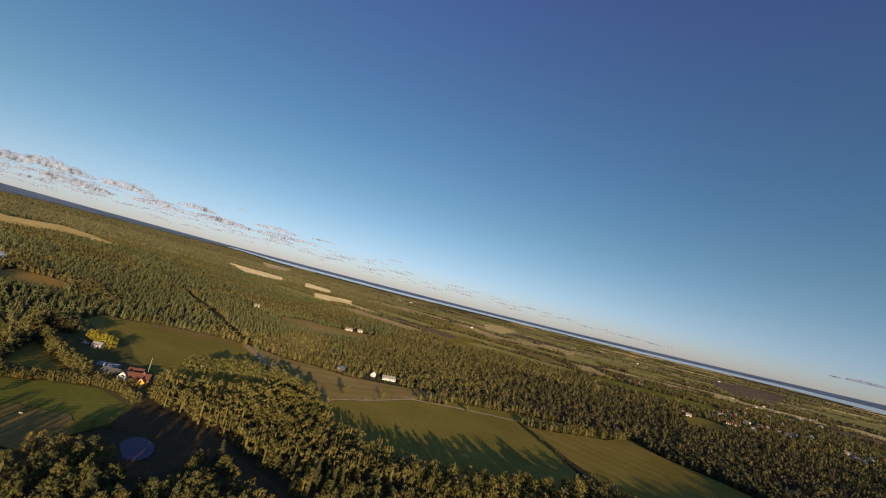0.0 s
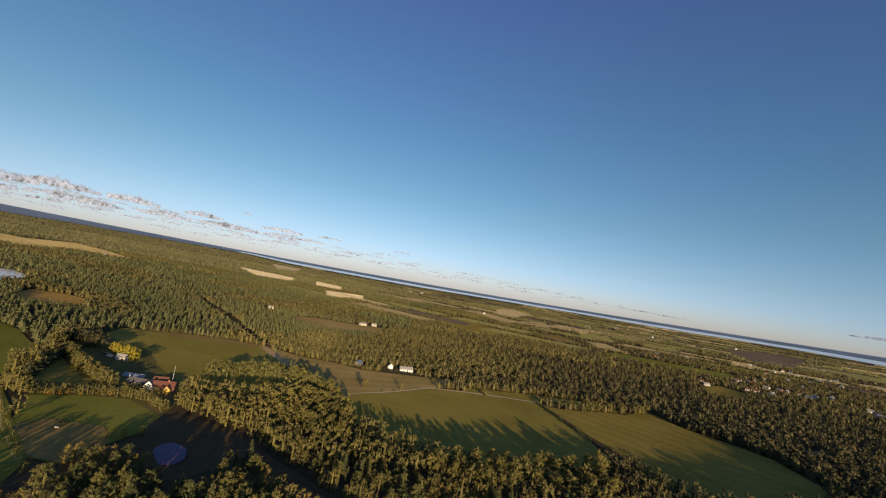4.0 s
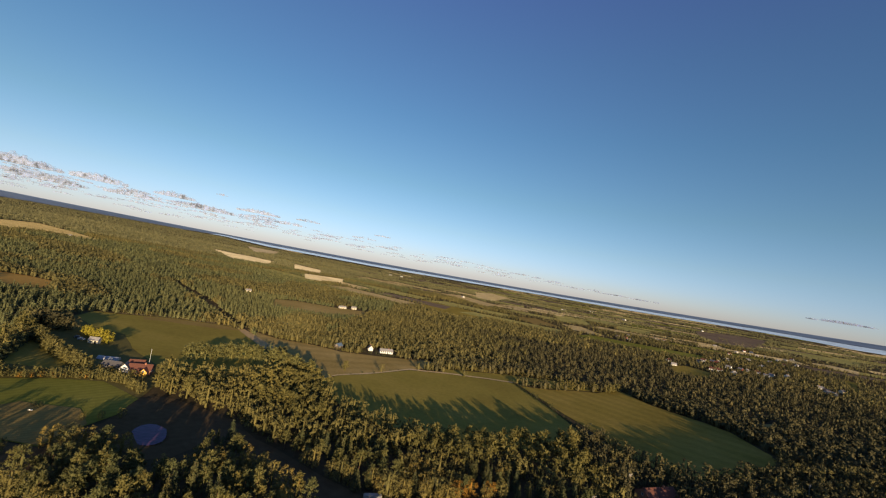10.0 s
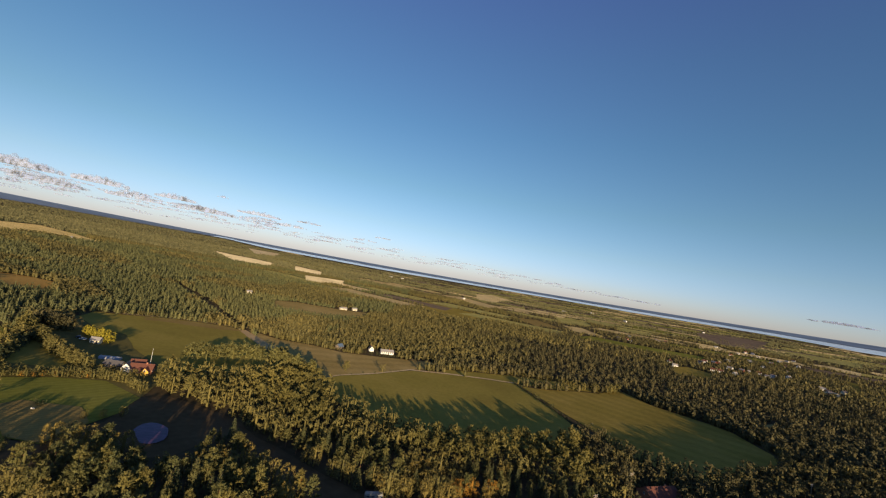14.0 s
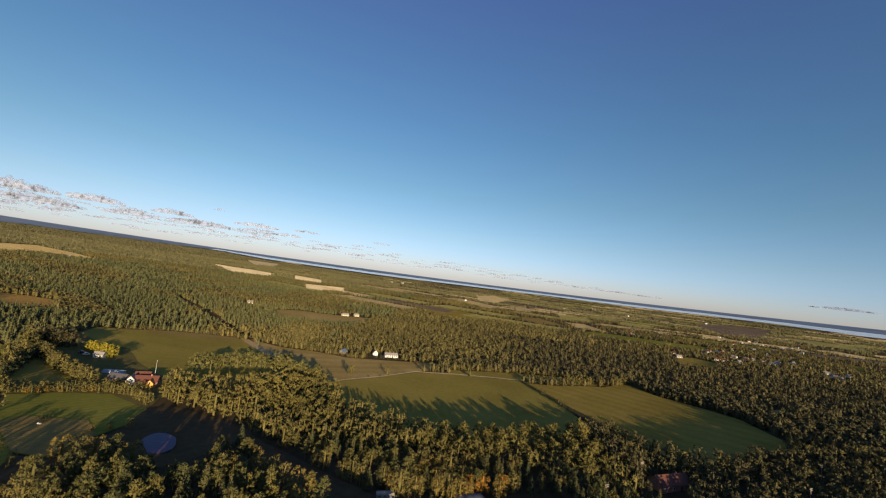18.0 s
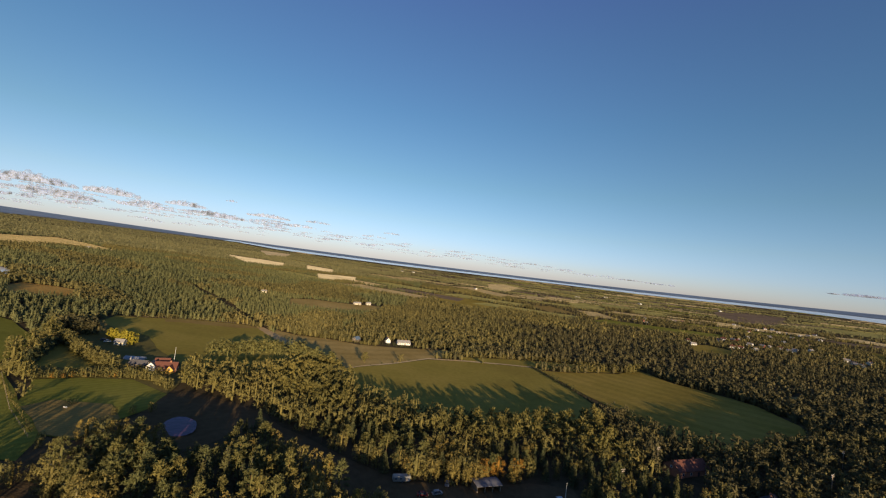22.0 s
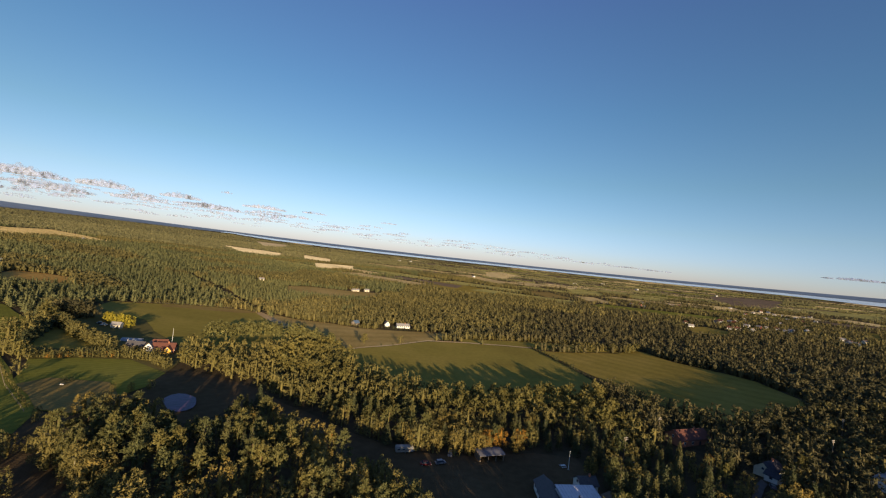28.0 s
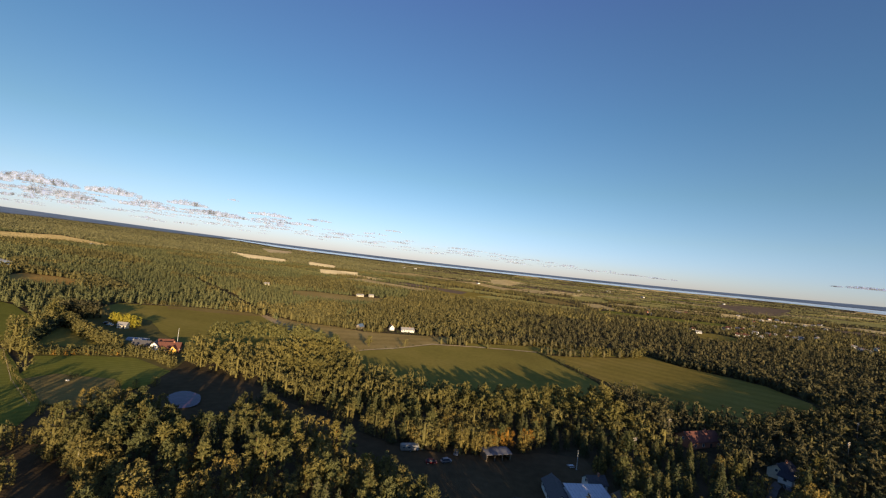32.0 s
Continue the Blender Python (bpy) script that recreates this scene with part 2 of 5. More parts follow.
# Open shed's grey sheet, darkened in colour for the shade of trees.
SHADEDROOF = paint("shaded_grey_sheet", (0.14, 0.14, 0.16), 0.7, 0.1, 0.3, 0.8)
NAVYROOF = paint("dark_blue_tile", (0.045, 0.045, 0.06), 0.7, 0, 0.3, 2)
BROWNROOF = paint("brown_sheet", (0.13, 0.09, 0.065), 0.8, 0, 0.3)
BLUEROOF = paint("blue_sheet", (0.13, 0.19, 0.28), 0.45, 0.3, 0.2)
DARK = paint("dark_trim", (0.03, 0.03, 0.035), 0.6)
GLASSM = paint("window_glass", (0.05, 0.06, 0.08), 0.08, 0, 0.2)
STEEL = paint("galvanised_steel", (0.45, 0.46, 0.47), 0.4, 0.7)
RUBBER = paint("rubber", (0.02, 0.02, 0.02), 0.8)
CARRED = paint("car_red", (0.14, 0.02, 0.025), 0.3, 0.1, 0.1)
CARSILVER = paint("car_silver", (0.3, 0.3, 0.32), 0.35, 0.4, 0.1)
CARWHITE = paint("car_white", (0.62, 0.62, 0.6), 0.35, 0, 0.08)
CARAVANM = paint("aged_caravan_panel", (0.30, 0.29, 0.27), 0.5, 0, 0.25)
BOATM = paint("weathered_gelcoat", (0.15, 0.145, 0.15), 0.5, 0, 0.3)
CARDARK = paint("car_dark", (0.035, 0.04, 0.05), 0.3, 0.2, 0.1)
POLEWOOD = paint("pole_wood", (0.27, 0.22, 0.17), 0.85, 0, 0.3)
CONCRETE = paint("concrete", (0.38, 0.37, 0.35), 0.85, 0, 0.25)


def cloud_mat():
    """Water droplets: scatters light on both sides and lets some of the sky through."""
    n = Nodes("cloud_white", 1.0)
    c = n.ramp(n.noise(0.012, 4), [(0.3, (0.60, 0.71, 0.95)), (0.7, (0.70, 0.79, 0.98))])
    n.colour(c)
    n.p.inputs["Specular IOR Level"].default_value = 0.0
    tl, tp = n.t.nodes.new("ShaderNodeBsdfTranslucent"), n.t.nodes.new("ShaderNodeBsdfTransparent")
    n.t.links.new(c, tl.inputs["Color"])
    m1, m2 = n.t.nodes.new("ShaderNodeMixShader"), n.t.nodes.new("ShaderNodeMixShader")
    m1.inputs[0].default_value = 0.5
    n.t.links.new(n.ramp(n.noise(0.03, 5), [(0.34, (0.5, 0.5, 0.5)), (0.64, (0.92, 0.92, 0.92))]), m2.inputs[0])
    out = [k for k in n.t.nodes if k.type == "OUTPUT_MATERIAL"][0]
    for a, b in ((n.p.outputs[0], m1.inputs[1]), (tl.outputs[0], m1.inputs[2]), (m1.outputs[0], m2.inputs[1]), (tp.outputs[0], m2.inputs[2]), (m2.outputs[0], out.inputs["Surface"])):
        n.t.links.new(a, b)
    return n.m


CLOUDM = cloud_mat()


def water_mat(name, base, rough, wave, k, chop=0.25):
    n = Nodes(name, rough)
    n.colour(n.ramp(n.noise(k, 4, (1, 4, 1)), [(0.35, tuple(v * 0.7 for v in base)), (0.6, base)]))
    n.p.inputs["IOR"].default_value = 1.33
    n.p.inputs["Specular IOR Level"].default_value = 0.16 if wave > 1 else 0.5
    n.bump(n.noise(wave, 4), chop, 0.2)
    return n.m


POND = water_mat("pond_water", (0.105, 0.05, 0.105), 0.1, 1.5, 0.3, 0.05)
# Near-white base: the low sky's reflection is painted into the water colour.
SEA_SHEEN = water_mat("sea_sky_sheen", (0.80, 0.77, 0.74), 0.2, 0.02, 0.0022, 0.0)
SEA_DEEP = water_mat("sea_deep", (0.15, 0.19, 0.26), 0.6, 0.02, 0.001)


# ---- mesh helpers ----
def mesh_from(name, verts, faces, material, smooth=False):
    me = bpy.data.meshes.new(name)
    me.from_pydata([tuple(v) for v in verts], [], [tuple(f) for f in faces])
    me.materials.append(material)
    if smooth:
        me.polygons.foreach_set("use_smooth", np.ones(len(me.polygons), dtype=bool))
    me.update()
    return me


def tri_mesh(name, verts, tris, material):
    """A mesh straight from arrays: verts (n, 3), tris (m, 3)."""
    me = bpy.data.meshes.new(name)
    me.vertices.add(len(verts))
    me.vertices.foreach_set("co", np.asarray(verts, dtype=np.float32).ravel())
    me.loops.add(len(tris) * 3)
    me.loops.foreach_set("vertex_index", np.asarray(tris, dtype=np.int32).ravel())
    me.polygons.add(len(tris))
    me.polygons.foreach_set("loop_start", np.arange(0, len(tris) * 3, 3, dtype=np.int32))
    me.materials.append(material)
    me.update(calc_edges=True)
    return me


def part(name, bm, material, parent, label=""):
    """A bmesh (or a ready mesh) as one object under a thing or a part."""
    if isinstance(bm, bmesh.types.BMesh):
        me = bpy.data.meshes.new(name)
        bmesh.ops.recalc_face_normals(bm, faces=bm.faces[:])
        bm.to_mesh(me)
        bm.free()
        me.materials.append(material)
    else:
        me = bm
    ob = new(name, me)
    ob.parent = parent
    if label:
        tagged(ob, label)
    return ob


def thing(name, x, y, turn=0.0, label="", category="", group="", z=None):
    ob = new(name)
    ob.empty_display_size = 0.5
    ob.matrix_world = pose(x, y, land(x, y) if z is None else z, 0, 0, turn)
    return tagged(ob, label, category, group)


def box(bm, x0, y0, z0, x1, y1, z1, bevel=0.0):
    r = bmesh.ops.create_cube(bm, size=1.0)
    for v in r["verts"]:
        v.co = Vector(((x0 + x1) / 2 + v.co.x * (x1 - x0), (y0 + y1) / 2 + v.co.y * (y1 - y0), (z0 + z1) / 2 + v.co.z * (z1 - z0)))
    if bevel:
        es = list({e for v in r["verts"] for e in v.link_edges})
        bmesh.ops.bevel(bm, geom=es, offset=bevel, segments=2, affect="EDGES")
    return bm


def boxed(*a, bevel=0.0):
    return box(bmesh.new(), *a, bevel=bevel)


def tube(bm, p, q, r0, r1, n=8):
    """A tapered round bar from p to q."""
    p, q = Vector(p), Vector(q)
    rot = (q - p).to_track_quat("Z", "Y").to_matrix()
    rings = []
    for c, r in ((p, r0), (q, r1)):
        rings.append([bm.verts.new(c + rot @ Vector((r * math.cos(2 * math.pi * i / n), r * math.sin(2 * math.pi * i / n), 0))) for i in range(n)])
    for i in range(n):
        bm.faces.new((rings[0][i], rings[0][(i + 1) % n], rings[1][(i + 1) % n], rings[1][i]))
    bm.faces.new(rings[1])
    bm.faces.new(rings[0][::-1])
    return bm


def tubed(*a, n=8):
    return tube(bmesh.new(), *a, n=n)


# ---- ground ----
RINGS, SPOKES = 150, 240
radii = 4850.0 * (np.arange(1, RINGS + 1) / RINGS) ** 2.0
gv, gf = [(0.0, 0.0, land(0, 0.001))], []
for r in radii:
    a = np.arange(SPOKES) * 2 * math.pi / SPOKES
    xs, ys = r * np.sin(a), r * np.cos(a)
    gv += list(zip(xs.tolist(), ys.tolist(), land_np(xs, ys).tolist()))
for j in range(SPOKES):
    gf.append((0, 1 + (j + 1) % SPOKES, 1 + j))
for i in range(RINGS - 1):
    for j in range(SPOKES):
        k = 1 + i * SPOKES
        gf.append((k + j, k + (j + 1) % SPOKES, k + SPOKES + (j + 1) % SPOKES, k + SPOKES + j))
ground = new("ground", mesh_from("ground", gv, gf, FLOOR, True))
tagged(ground, "dark forest floor of needles, moss and rough grass", "ground", kind="structure")


def inside(poly, x, y):
    """Points in a polygon, for arrays."""
    x, y = np.asarray(x, float), np.asarray(y, float)
    hit = np.zeros(x.shape, bool)
    for (x0, y0), (x1, y1) in zip(poly, poly[1:] + poly[:1]):
        if y0 != y1:
            hit ^= ((y0 > y) != (y1 > y)) & (x < (x1 - x0) * (y - y0) / (y1 - y0) + x0)
    return hit


def rough_edge(poly, step, amount, seed=0):
    """The outline in short steps, wavering a little."""
    out = []
    for (x0, y0), (x1, y1) in zip(poly, poly[1:] + poly[:1]):
        n = max(1, int(math.hypot(x1 - x0, y1 - y0) / step))
        for i in range(n):
            x, y = x0 + (x1 - x0) * i / n, y0 + (y1 - y0) * i / n
            out.append((x + amount * noise.noise((x / step / 2, y / step / 2, seed)), y + amount * noise.noise((x / step / 2, y / step / 2, seed + 9))))
    return out


def sheet(name, poly, material, step=10.0, lift=0.35, waver=1.2, label="", category="field", level=None):
    """A piece of ground cover laid on the land."""
    edge = rough_edge(poly, step, waver)
    xs, ys = [p[0] for p in edge], [p[1] for p in edge]
    gx, gy = np.meshgrid(np.arange(min(xs), max(xs), step), np.arange(min(ys), max(ys), step))
    gx, gy = gx.ravel(), gy.ravel()
    keep = inside(edge, gx, gy)
    pts = [Vector(p) for p in edge] + [Vector((a, b)) for a, b in zip(gx[keep], gy[keep])]
    n = len(edge)
    co, _, faces, *_ = delaunay_2d_cdt(pts, [(i, (i + 1) % n) for i in range(n)], [], 1, 1e-3)
    verts = [(p.x, p.y, (land(p.x, p.y) if level is None else level) + lift) for p in co]
    return tagged(new(name, mesh_from(name, verts, faces, material, True)), label, category, kind="structure")


# ---- plan, in metres: outlines of fields, yards and water; house places; the shore as bearing and distance ----
FIELD_MIDDLE = [(-63.5, 270.3), (-53, 294), (-30.4, 316.2), (-2, 350.1), (31.2, 358.3), (67.7, 361.9), (93.5, 361), (107.6, 295.1), (113, 243.7), (77.1, 213.4),
    (42.4, 206.3), (13, 207.2), (-11.5, 214.5), (-36.4, 231.6)]
FIELD_EAST = [(98.2, 355), (122.6, 354.9), (151.5, 364), (173.2, 365.9), (204.8, 394.7), (212.2, 343.3), (233.5, 305.6), (238.4, 287.2), (231.8, 246.1),
    (222.5, 227), (177.4, 202.2), (147.7, 193), (134.3, 202.6), (125.1, 223.7), (120.5, 261.3), (112.3, 296.5)]
FIELD_STRIP = [(24.1, 374.6), (49, 381.5), (95.3, 393), (129.5, 394.4), (157.9, 394.7), (178.6, 372), (152.4, 366.4), (124, 359.5), (95.7, 366.2), (31.5, 362.8)]
FIELD_TAN = [(-163.1, 386.8), (-128.8, 372.7), (-92.7, 378.1), (-66.9, 372), (-6.1, 390.9), (16.5, 400.5), (24.7, 375), (-2.1, 354.4), (-30.9, 319.7),
    (-53.6, 297.1), (-64.2, 273), (-75.9, 272.6), (-99.1, 310.9)]
FIELD_GREEN = [(-251, 299.9), (-260.4, 326.9), (-249.8, 334.5), (-220.2, 364.1), (-181.7, 381.5), (-166, 378.5), (-100.7, 302.9), (-87.5, 272), (-112, 236),
    (-132.1, 229.9), (-145.9, 235.8), (-176.5, 256.9), (-201.1, 282.3), (-224.8, 283.9)]
FIELD_RUST = [(-397.3, 366.4), (-412.3, 393.7), (-393.7, 406.4), (-368.6, 406.5), (-330.3, 362.6), (-336.3, 329.5), (-356.7, 328.7)]
FIELD_WEST = [(-331, 265.7), (-301.7, 263.4), (-272.1, 256.9), (-227, 228.8), (-204.6, 194.5), (-195.8, 179.2), (-197.3, 173.9), (-220.7, 176.5)]
PADDOCK = [(-187.6, 188.8), (-219.2, 237.1), (-173.5, 206.5), (-171.3, 197)]
FIELD_NEAR = [(-172, 173.9), (-161.1, 185.9), (-144.9, 195.8), (-121.4, 186.6), (-115.8, 165.7), (-115.9, 152.4), (-115.3, 132.2), (-125, 130.6), (-151.3, 148.7)]
SOIL = [(-149.1, 147.3), (-146.7, 158), (-129.2, 164.1), (-116.7, 153.2), (-115.6, 132.6), (-125.6, 131.3)]
FIELD_CORNER = [(-218.9, 175.2), (-192.8, 170), (-186.1, 174.6), (-159.2, 155.6), (-125.6, 130.7), (-116.1, 115.3), (-125.9, 113.2), (-133, 108.8)]
LAWN = [(-100.2, 98.5), (-98.1, 103.5), (-92.1, 105.7), (-82.2, 93.2), (-74.9, 88.3), (-88.4, 87)]
CLEARING = [(-121.4, 186.6), (-115.2, 195.7), (-91.6, 191.1), (-71.9, 183.9), (-63.5, 170.4), (-75.4, 160.6), (-79.1, 144.2), (-86.6, 137.1), (-96.6, 142.6),
    (-99.1, 128.8), (-110.7, 127.4), (-116, 137.1), (-114.1, 157)]
YARD = [(-32.7, 153.8), (-18.2, 145.9), (-5.5, 142.3), (14.9, 142.7), (41.3, 150.4), (57.7, 148.1), (58.1, 129.4), (55.2, 111.4), (47.6, 98.4), (30.1, 91.2),
    (14.5, 89.7), (4.5, 97.8), (-5.9, 113), (-15.6, 128.9), (-21.2, 139.7)]
FARMYARD = [(-251.7, 284.2), (-216.5, 273.8), (-182, 267), (-145.9, 235.8), (-134.4, 216), (-147.9, 203.4), (-163.3, 209.6), (-203.5, 237.4)]
DRIVE = [(112, 132.5), (119.5, 138.5), (118, 134.2), (105.4, 122.8), (94.4, 113.4), (92.3, 112.8), (104.0, 123.9)]
CLEARING_EAST = [(264, 303), (284, 318), (303, 325), (304, 313), (288, 300), (270, 294)]
VILLAGE_MEADOW = [(403, 617.1), (436.6, 630), (444.6, 586.2), (396.5, 526.7), (352.9, 535.1)]
FIELD_FAR_WEST = [(-1250, 930), (-1065, 957), (-1121, 1161), (-950, 1090), (-795, 998), (-810, 947), (-886, 919), (-831, 749), (-930, 700)]
CREAM_A = [(-918.5, 1692.5), (-820.5, 1653.1), (-734.2, 1673.8), (-624.5, 1621.8), (-555, 1390), (-650, 1320)]
CREAM_B = [(-1220.3, 2678.3), (-1036.2, 2753.7), (-884.3, 2268.8), (-916.5, 2083.7)]
CREAM_C = [(-583.5, 1741.9), (-441.9, 1664.6), (-378.7, 1409.5), (-470, 1408.8)]
CREAM_D = [(-402.2, 1309.7), (-288.4, 1395.8), (-245.1, 1162.1), (-338.4, 1122.4)]
CLEARING_HOUSE = [(-231.4, 623.9), (-206.3, 657), (-142.3, 667.1), (-88.2, 692.8), (-89, 605.9), (-142.1, 560.2), (-201.7, 547.3)]
STRIP_GREEN = [(-7, 1137.3), (75.9, 1099.6), (172.4, 1011.5), (130.3, 865.7), (61.6, 862.6), (-3.9, 927.1)]
FAR_PALE = [(265, 2146), (395, 2362), (452, 2082), (279, 1651), (221, 1707)]
FAR_TAN = [(57, 1595), (152, 1683), (281, 1404), (195, 1251), (136, 1413)]
FAR_TAN_EAST = [(317, 1555), (432, 1527), (335, 1371)]
FAR_BROWN = [(245, 1105), (327, 1146), (354, 995), (276, 961)]
FAR_MEADOW = [(454, 1372), (547, 1469), (553, 1293), (491, 1175), (423, 1213)]
FAR_YELLOW = [(392, 1106), (448, 1108), (443, 938), (402, 936), (377, 980)]
FAR_PASTURE = [(633, 1556), (728, 1498), (663, 1364), (573, 1341)]
FAR_PASTURE_NEAR = [(641, 1305), (732, 1256), (669, 1148), (605, 1205)]
FAR_PLAIN = [(1020, 1431), (1250, 1790), (1420, 1850), (1600, 1800), (1039, 1206), (932, 1220)]
FAR_STRIP = [(989, 1002), (1072, 1010), (1063, 930), (974, 852), (979, 922)]
FAR_EAST = [(1268, 1393), (1352, 1352), (1434, 1257), (1242, 1087), (1170, 1157)]
EAST_MEADOW = [(795, 721), (794, 693), (621, 541), (702, 625)]
FAR_FIELDS = {"field_pale": (FAR_PALE, STRAW, "pale straw field near the coast"), "field_far_tan": (FAR_TAN, HAZEDRY, "distant tan stubble field"),
              "field_tan_strip": (FAR_TAN_EAST, HAZEDRY, "distant tan strip between hedges"), "field_far_brown": (FAR_BROWN, SOILM, "distant brown tilled field"),
              "field_far_meadow": (FAR_MEADOW, HAZEGREEN, "distant yellow-green meadow with hedges"), "field_far_yellow": (FAR_YELLOW, HAZEDRY, "distant golden field at the wood's edge"),
              "field_far_pasture": (FAR_PASTURE, HAZEGREEN, "distant green pasture among hedges"), "field_near_pasture": (FAR_PASTURE_NEAR, HAZEGREEN, "green pasture beyond the hamlet"),
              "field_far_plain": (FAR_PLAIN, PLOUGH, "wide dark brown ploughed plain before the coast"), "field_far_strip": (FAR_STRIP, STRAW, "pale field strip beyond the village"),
              "field_far_east": (FAR_EAST, HAZEGREEN, "wide green field beyond the village"), "field_east_meadow": (EAST_MEADOW, GREEN2, "green meadow beside the village")}
TRACK = [(-167.3, 376.6), (-163, 382.7), (-130, 351.4), (-93.9, 315.6), (-97.4, 305.9), (-129.9, 336.4)]
ROAD_FAR = [(-382, 603), (-375, 610), (-271, 510), (-162, 388), (-167, 377), (-275, 491)]
PATH_LINE = [(-64.0, 272.9), (-53.6, 296.8), (-30.8, 319.4), (-2.1, 354.1), (31.5, 362.5), (68.5, 366.1), (96.7, 364.8), (95.5, 361.7), (67.8, 362.3), (31.2, 358.7), (-2.0, 350.5), (-30.5, 316.5), (-53.1, 294.3), (-63.1, 270.9)]
FARM_OPEN = [(-189.6, 189.7), (-227.7, 245.8), (-249.6, 288.7), (-260.4, 326.9), (-241.8, 330.3), (-142.8, 239), (-128, 211), (-121.4, 186.6), (-144.9, 195.8),
    (-161.1, 185.9), (-172, 173.9)]
NEAR_OPEN = [(-134.8, 111.4), (-115.7, 115.1), (-124.9, 129.9), (-107.8, 134.6), (-99.1, 119.3), (-108.2, 116.6), (-89.9, 103.4), (-73.9, 87.9), (-101.8, 86)]
MARGIN = [(-234.2, 346.6), (-218.7, 361.7), (-180.4, 378.9), (-162.3, 375.3), (-177.2, 362.2), (-210.1, 348), (-226.7, 336)]
LAKE_WEST = [(-530, 475), (-500, 465), (-470, 440), (-445, 412), (-452, 398), (-500, 400), (-560, 430)]
FIELD_GAP = [(-202, 158), (-176, 182), (-186, 192), (-208, 188)]
LAKE_SHORE = [(-505, 402), (-450, 400), (-434, 384), (-490, 378)]
YARD_GREY = [(109.6, 136.5), (128, 147), (132, 145), (125.2, 137.9), (113.9, 131.5), (101.2, 123.8)]
HEDGE_GAP = [(89.3, 365.4), (101, 360.2), (114, 297), (122, 262), (122, 247), (109.7, 240)]
WEST_OPEN = [(-104, 84), (-119, 112), (-190, 168), (-215, 200), (-290, 262), (-360, 240), (-300, 130), (-170, 70)]
POND_RIM = [(-90.3, 159.1), (-88.7, 155.7), (-88.2, 152.5), (-88.7, 149.9), (-90.2, 148.3), (-92.4, 147.8), (-95.1, 148.5), (-97.8, 150.3), (-100.3, 153),
    (-102, 156.1), (-102.7, 159.3), (-102.4, 162.1), (-100.8, 164), (-98.4, 164.7), (-95.5, 163.9), (-92.6, 161.9)]
GLADE = [(-80, 188), (-60.6, 172.5), (-49, 166.5), (-37.6, 160), (-26, 151.5), (-14, 146), (-10, 126), (-17, 124), (-27, 133), (-36, 139), (-46, 148), (-60, 158), (-70, 165), (-75, 178)]
LAWN_SOUTH = [(-104, 100), (-88, 98), (-73, 85), (-66, 70), (-110, 58)]
POND_SHORE = [(-104, 150), (-93, 131), (-76, 128), (-69, 142), (-84, 160)]
SHORE = [(-48.6, 3409), (-44.7, 3711), (-37.8, 3879), (-31.6, 3983), (-27.3, 4442), (-22.5, 3972), (-7.1, 3825), (5.2, 3972), (17, 4034), (27.6, 3878),
    (36.5, 3912), (41.4, 3849), (45.8, 3649), (48.4, 3452)]
VILLAGE = [(508, 703.9), (533.4, 729.4), (549.4, 727), (567.5, 737.1), (474.8, 626.7), (482.7, 621.8), (538.7, 673.6), (554.7, 667.2), (562.5, 661.6),
    (578.3, 660.1), (565, 627), (587.7, 642.1), (688.8, 725.3), (627.1, 656.5), (864.7, 934.1), (903.4, 956.9), (788.6, 835.5), (847.7, 868),
    (866.5, 974.4), (851.9, 981.8), (901.7, 1057.5), (892.5, 1070.3), (815.3, 1001.2), (737.7, 926.4), (841.8, 1115.6), (407, 619.2), (426, 663.6),
    (504.6, 964.9), (553.7, 1045.8), (495.9, 929.8), (639, 1070.8), (632.4, 1044.2), (654.3, 1050.6), (486.4, 970.1), (594.2, 567.2), (580.5, 544.9),
    (566.8, 526.8), (568.7, 521.6), (615.1, 555.8), (719.7, 849.2), (782.8, 865.2), (976.6, 1016.3), (630.2, 797.1), (499.5, 612.7), (672.5, 760.3)]
HAMLET = [(1308.3, 1824.5), (648.8, 1837), (890.9, 2099), (920.1, 1798.9), (150.4, 1582.1), (-230.1, 2436.9), (-165.3, 2513.4)]
PLOTS = [(x, y, 8.0) for x, y in VILLAGE] + [(x, y, 12.0) for x, y in HAMLET]
PLOTS += [(-29, 403, 12), (-45, 402, 8), (-74, 388, 7), (-134, 676, 14), (-118, 694, 13), (-285, 655, 9), (114, 170.5, 7.5), (124, 142.5, 5), (160, 134, 5), (-850, 958, 8), (105, 125, 4.5), (95, 116, 3.5), (118, 137, 6), (80.6, 143.4, 3), (72.4, 146, 3), (160, 154, 2.5), (191, 180, 2.5)]

sheet("field_middle", FIELD_MIDDLE, GREEN, label="green mown meadow with long tree shadows across it", lift=0.35)
sheet("field_east", FIELD_EAST, GREEN2, label="yellow-green meadow streaked with long shadows", lift=0.35)
sheet("field_strip", FIELD_STRIP, GREEN, label="narrow strip of green grass beside the woodland", lift=0.4)
sheet("field_dry", FIELD_TAN, TAN, label="dry tan grass field in evening sun", lift=0.35)
sheet("field_green", FIELD_GREEN, GREEN, label="broad green meadow beside the farm", lift=0.35)
sheet("field_rust", FIELD_RUST, RUST, label="rust-brown stubble field enclosed by woodland", lift=0.4)
sheet("field_west", FIELD_WEST, LUSH, label="lush green field with tree shadows", lift=0.35)
sheet("paddock", PADDOCK, GREEN, label="small shaded paddock between rows of trees", lift=0.3)
sheet("field_near", FIELD_NEAR, LUSH, label="lush green crop with faint drill lines", lift=0.3)
sheet("soil_patch", SOIL, SOILM, 6, 0.45, label="bare brown soil at the edge of the crop", category="soil")
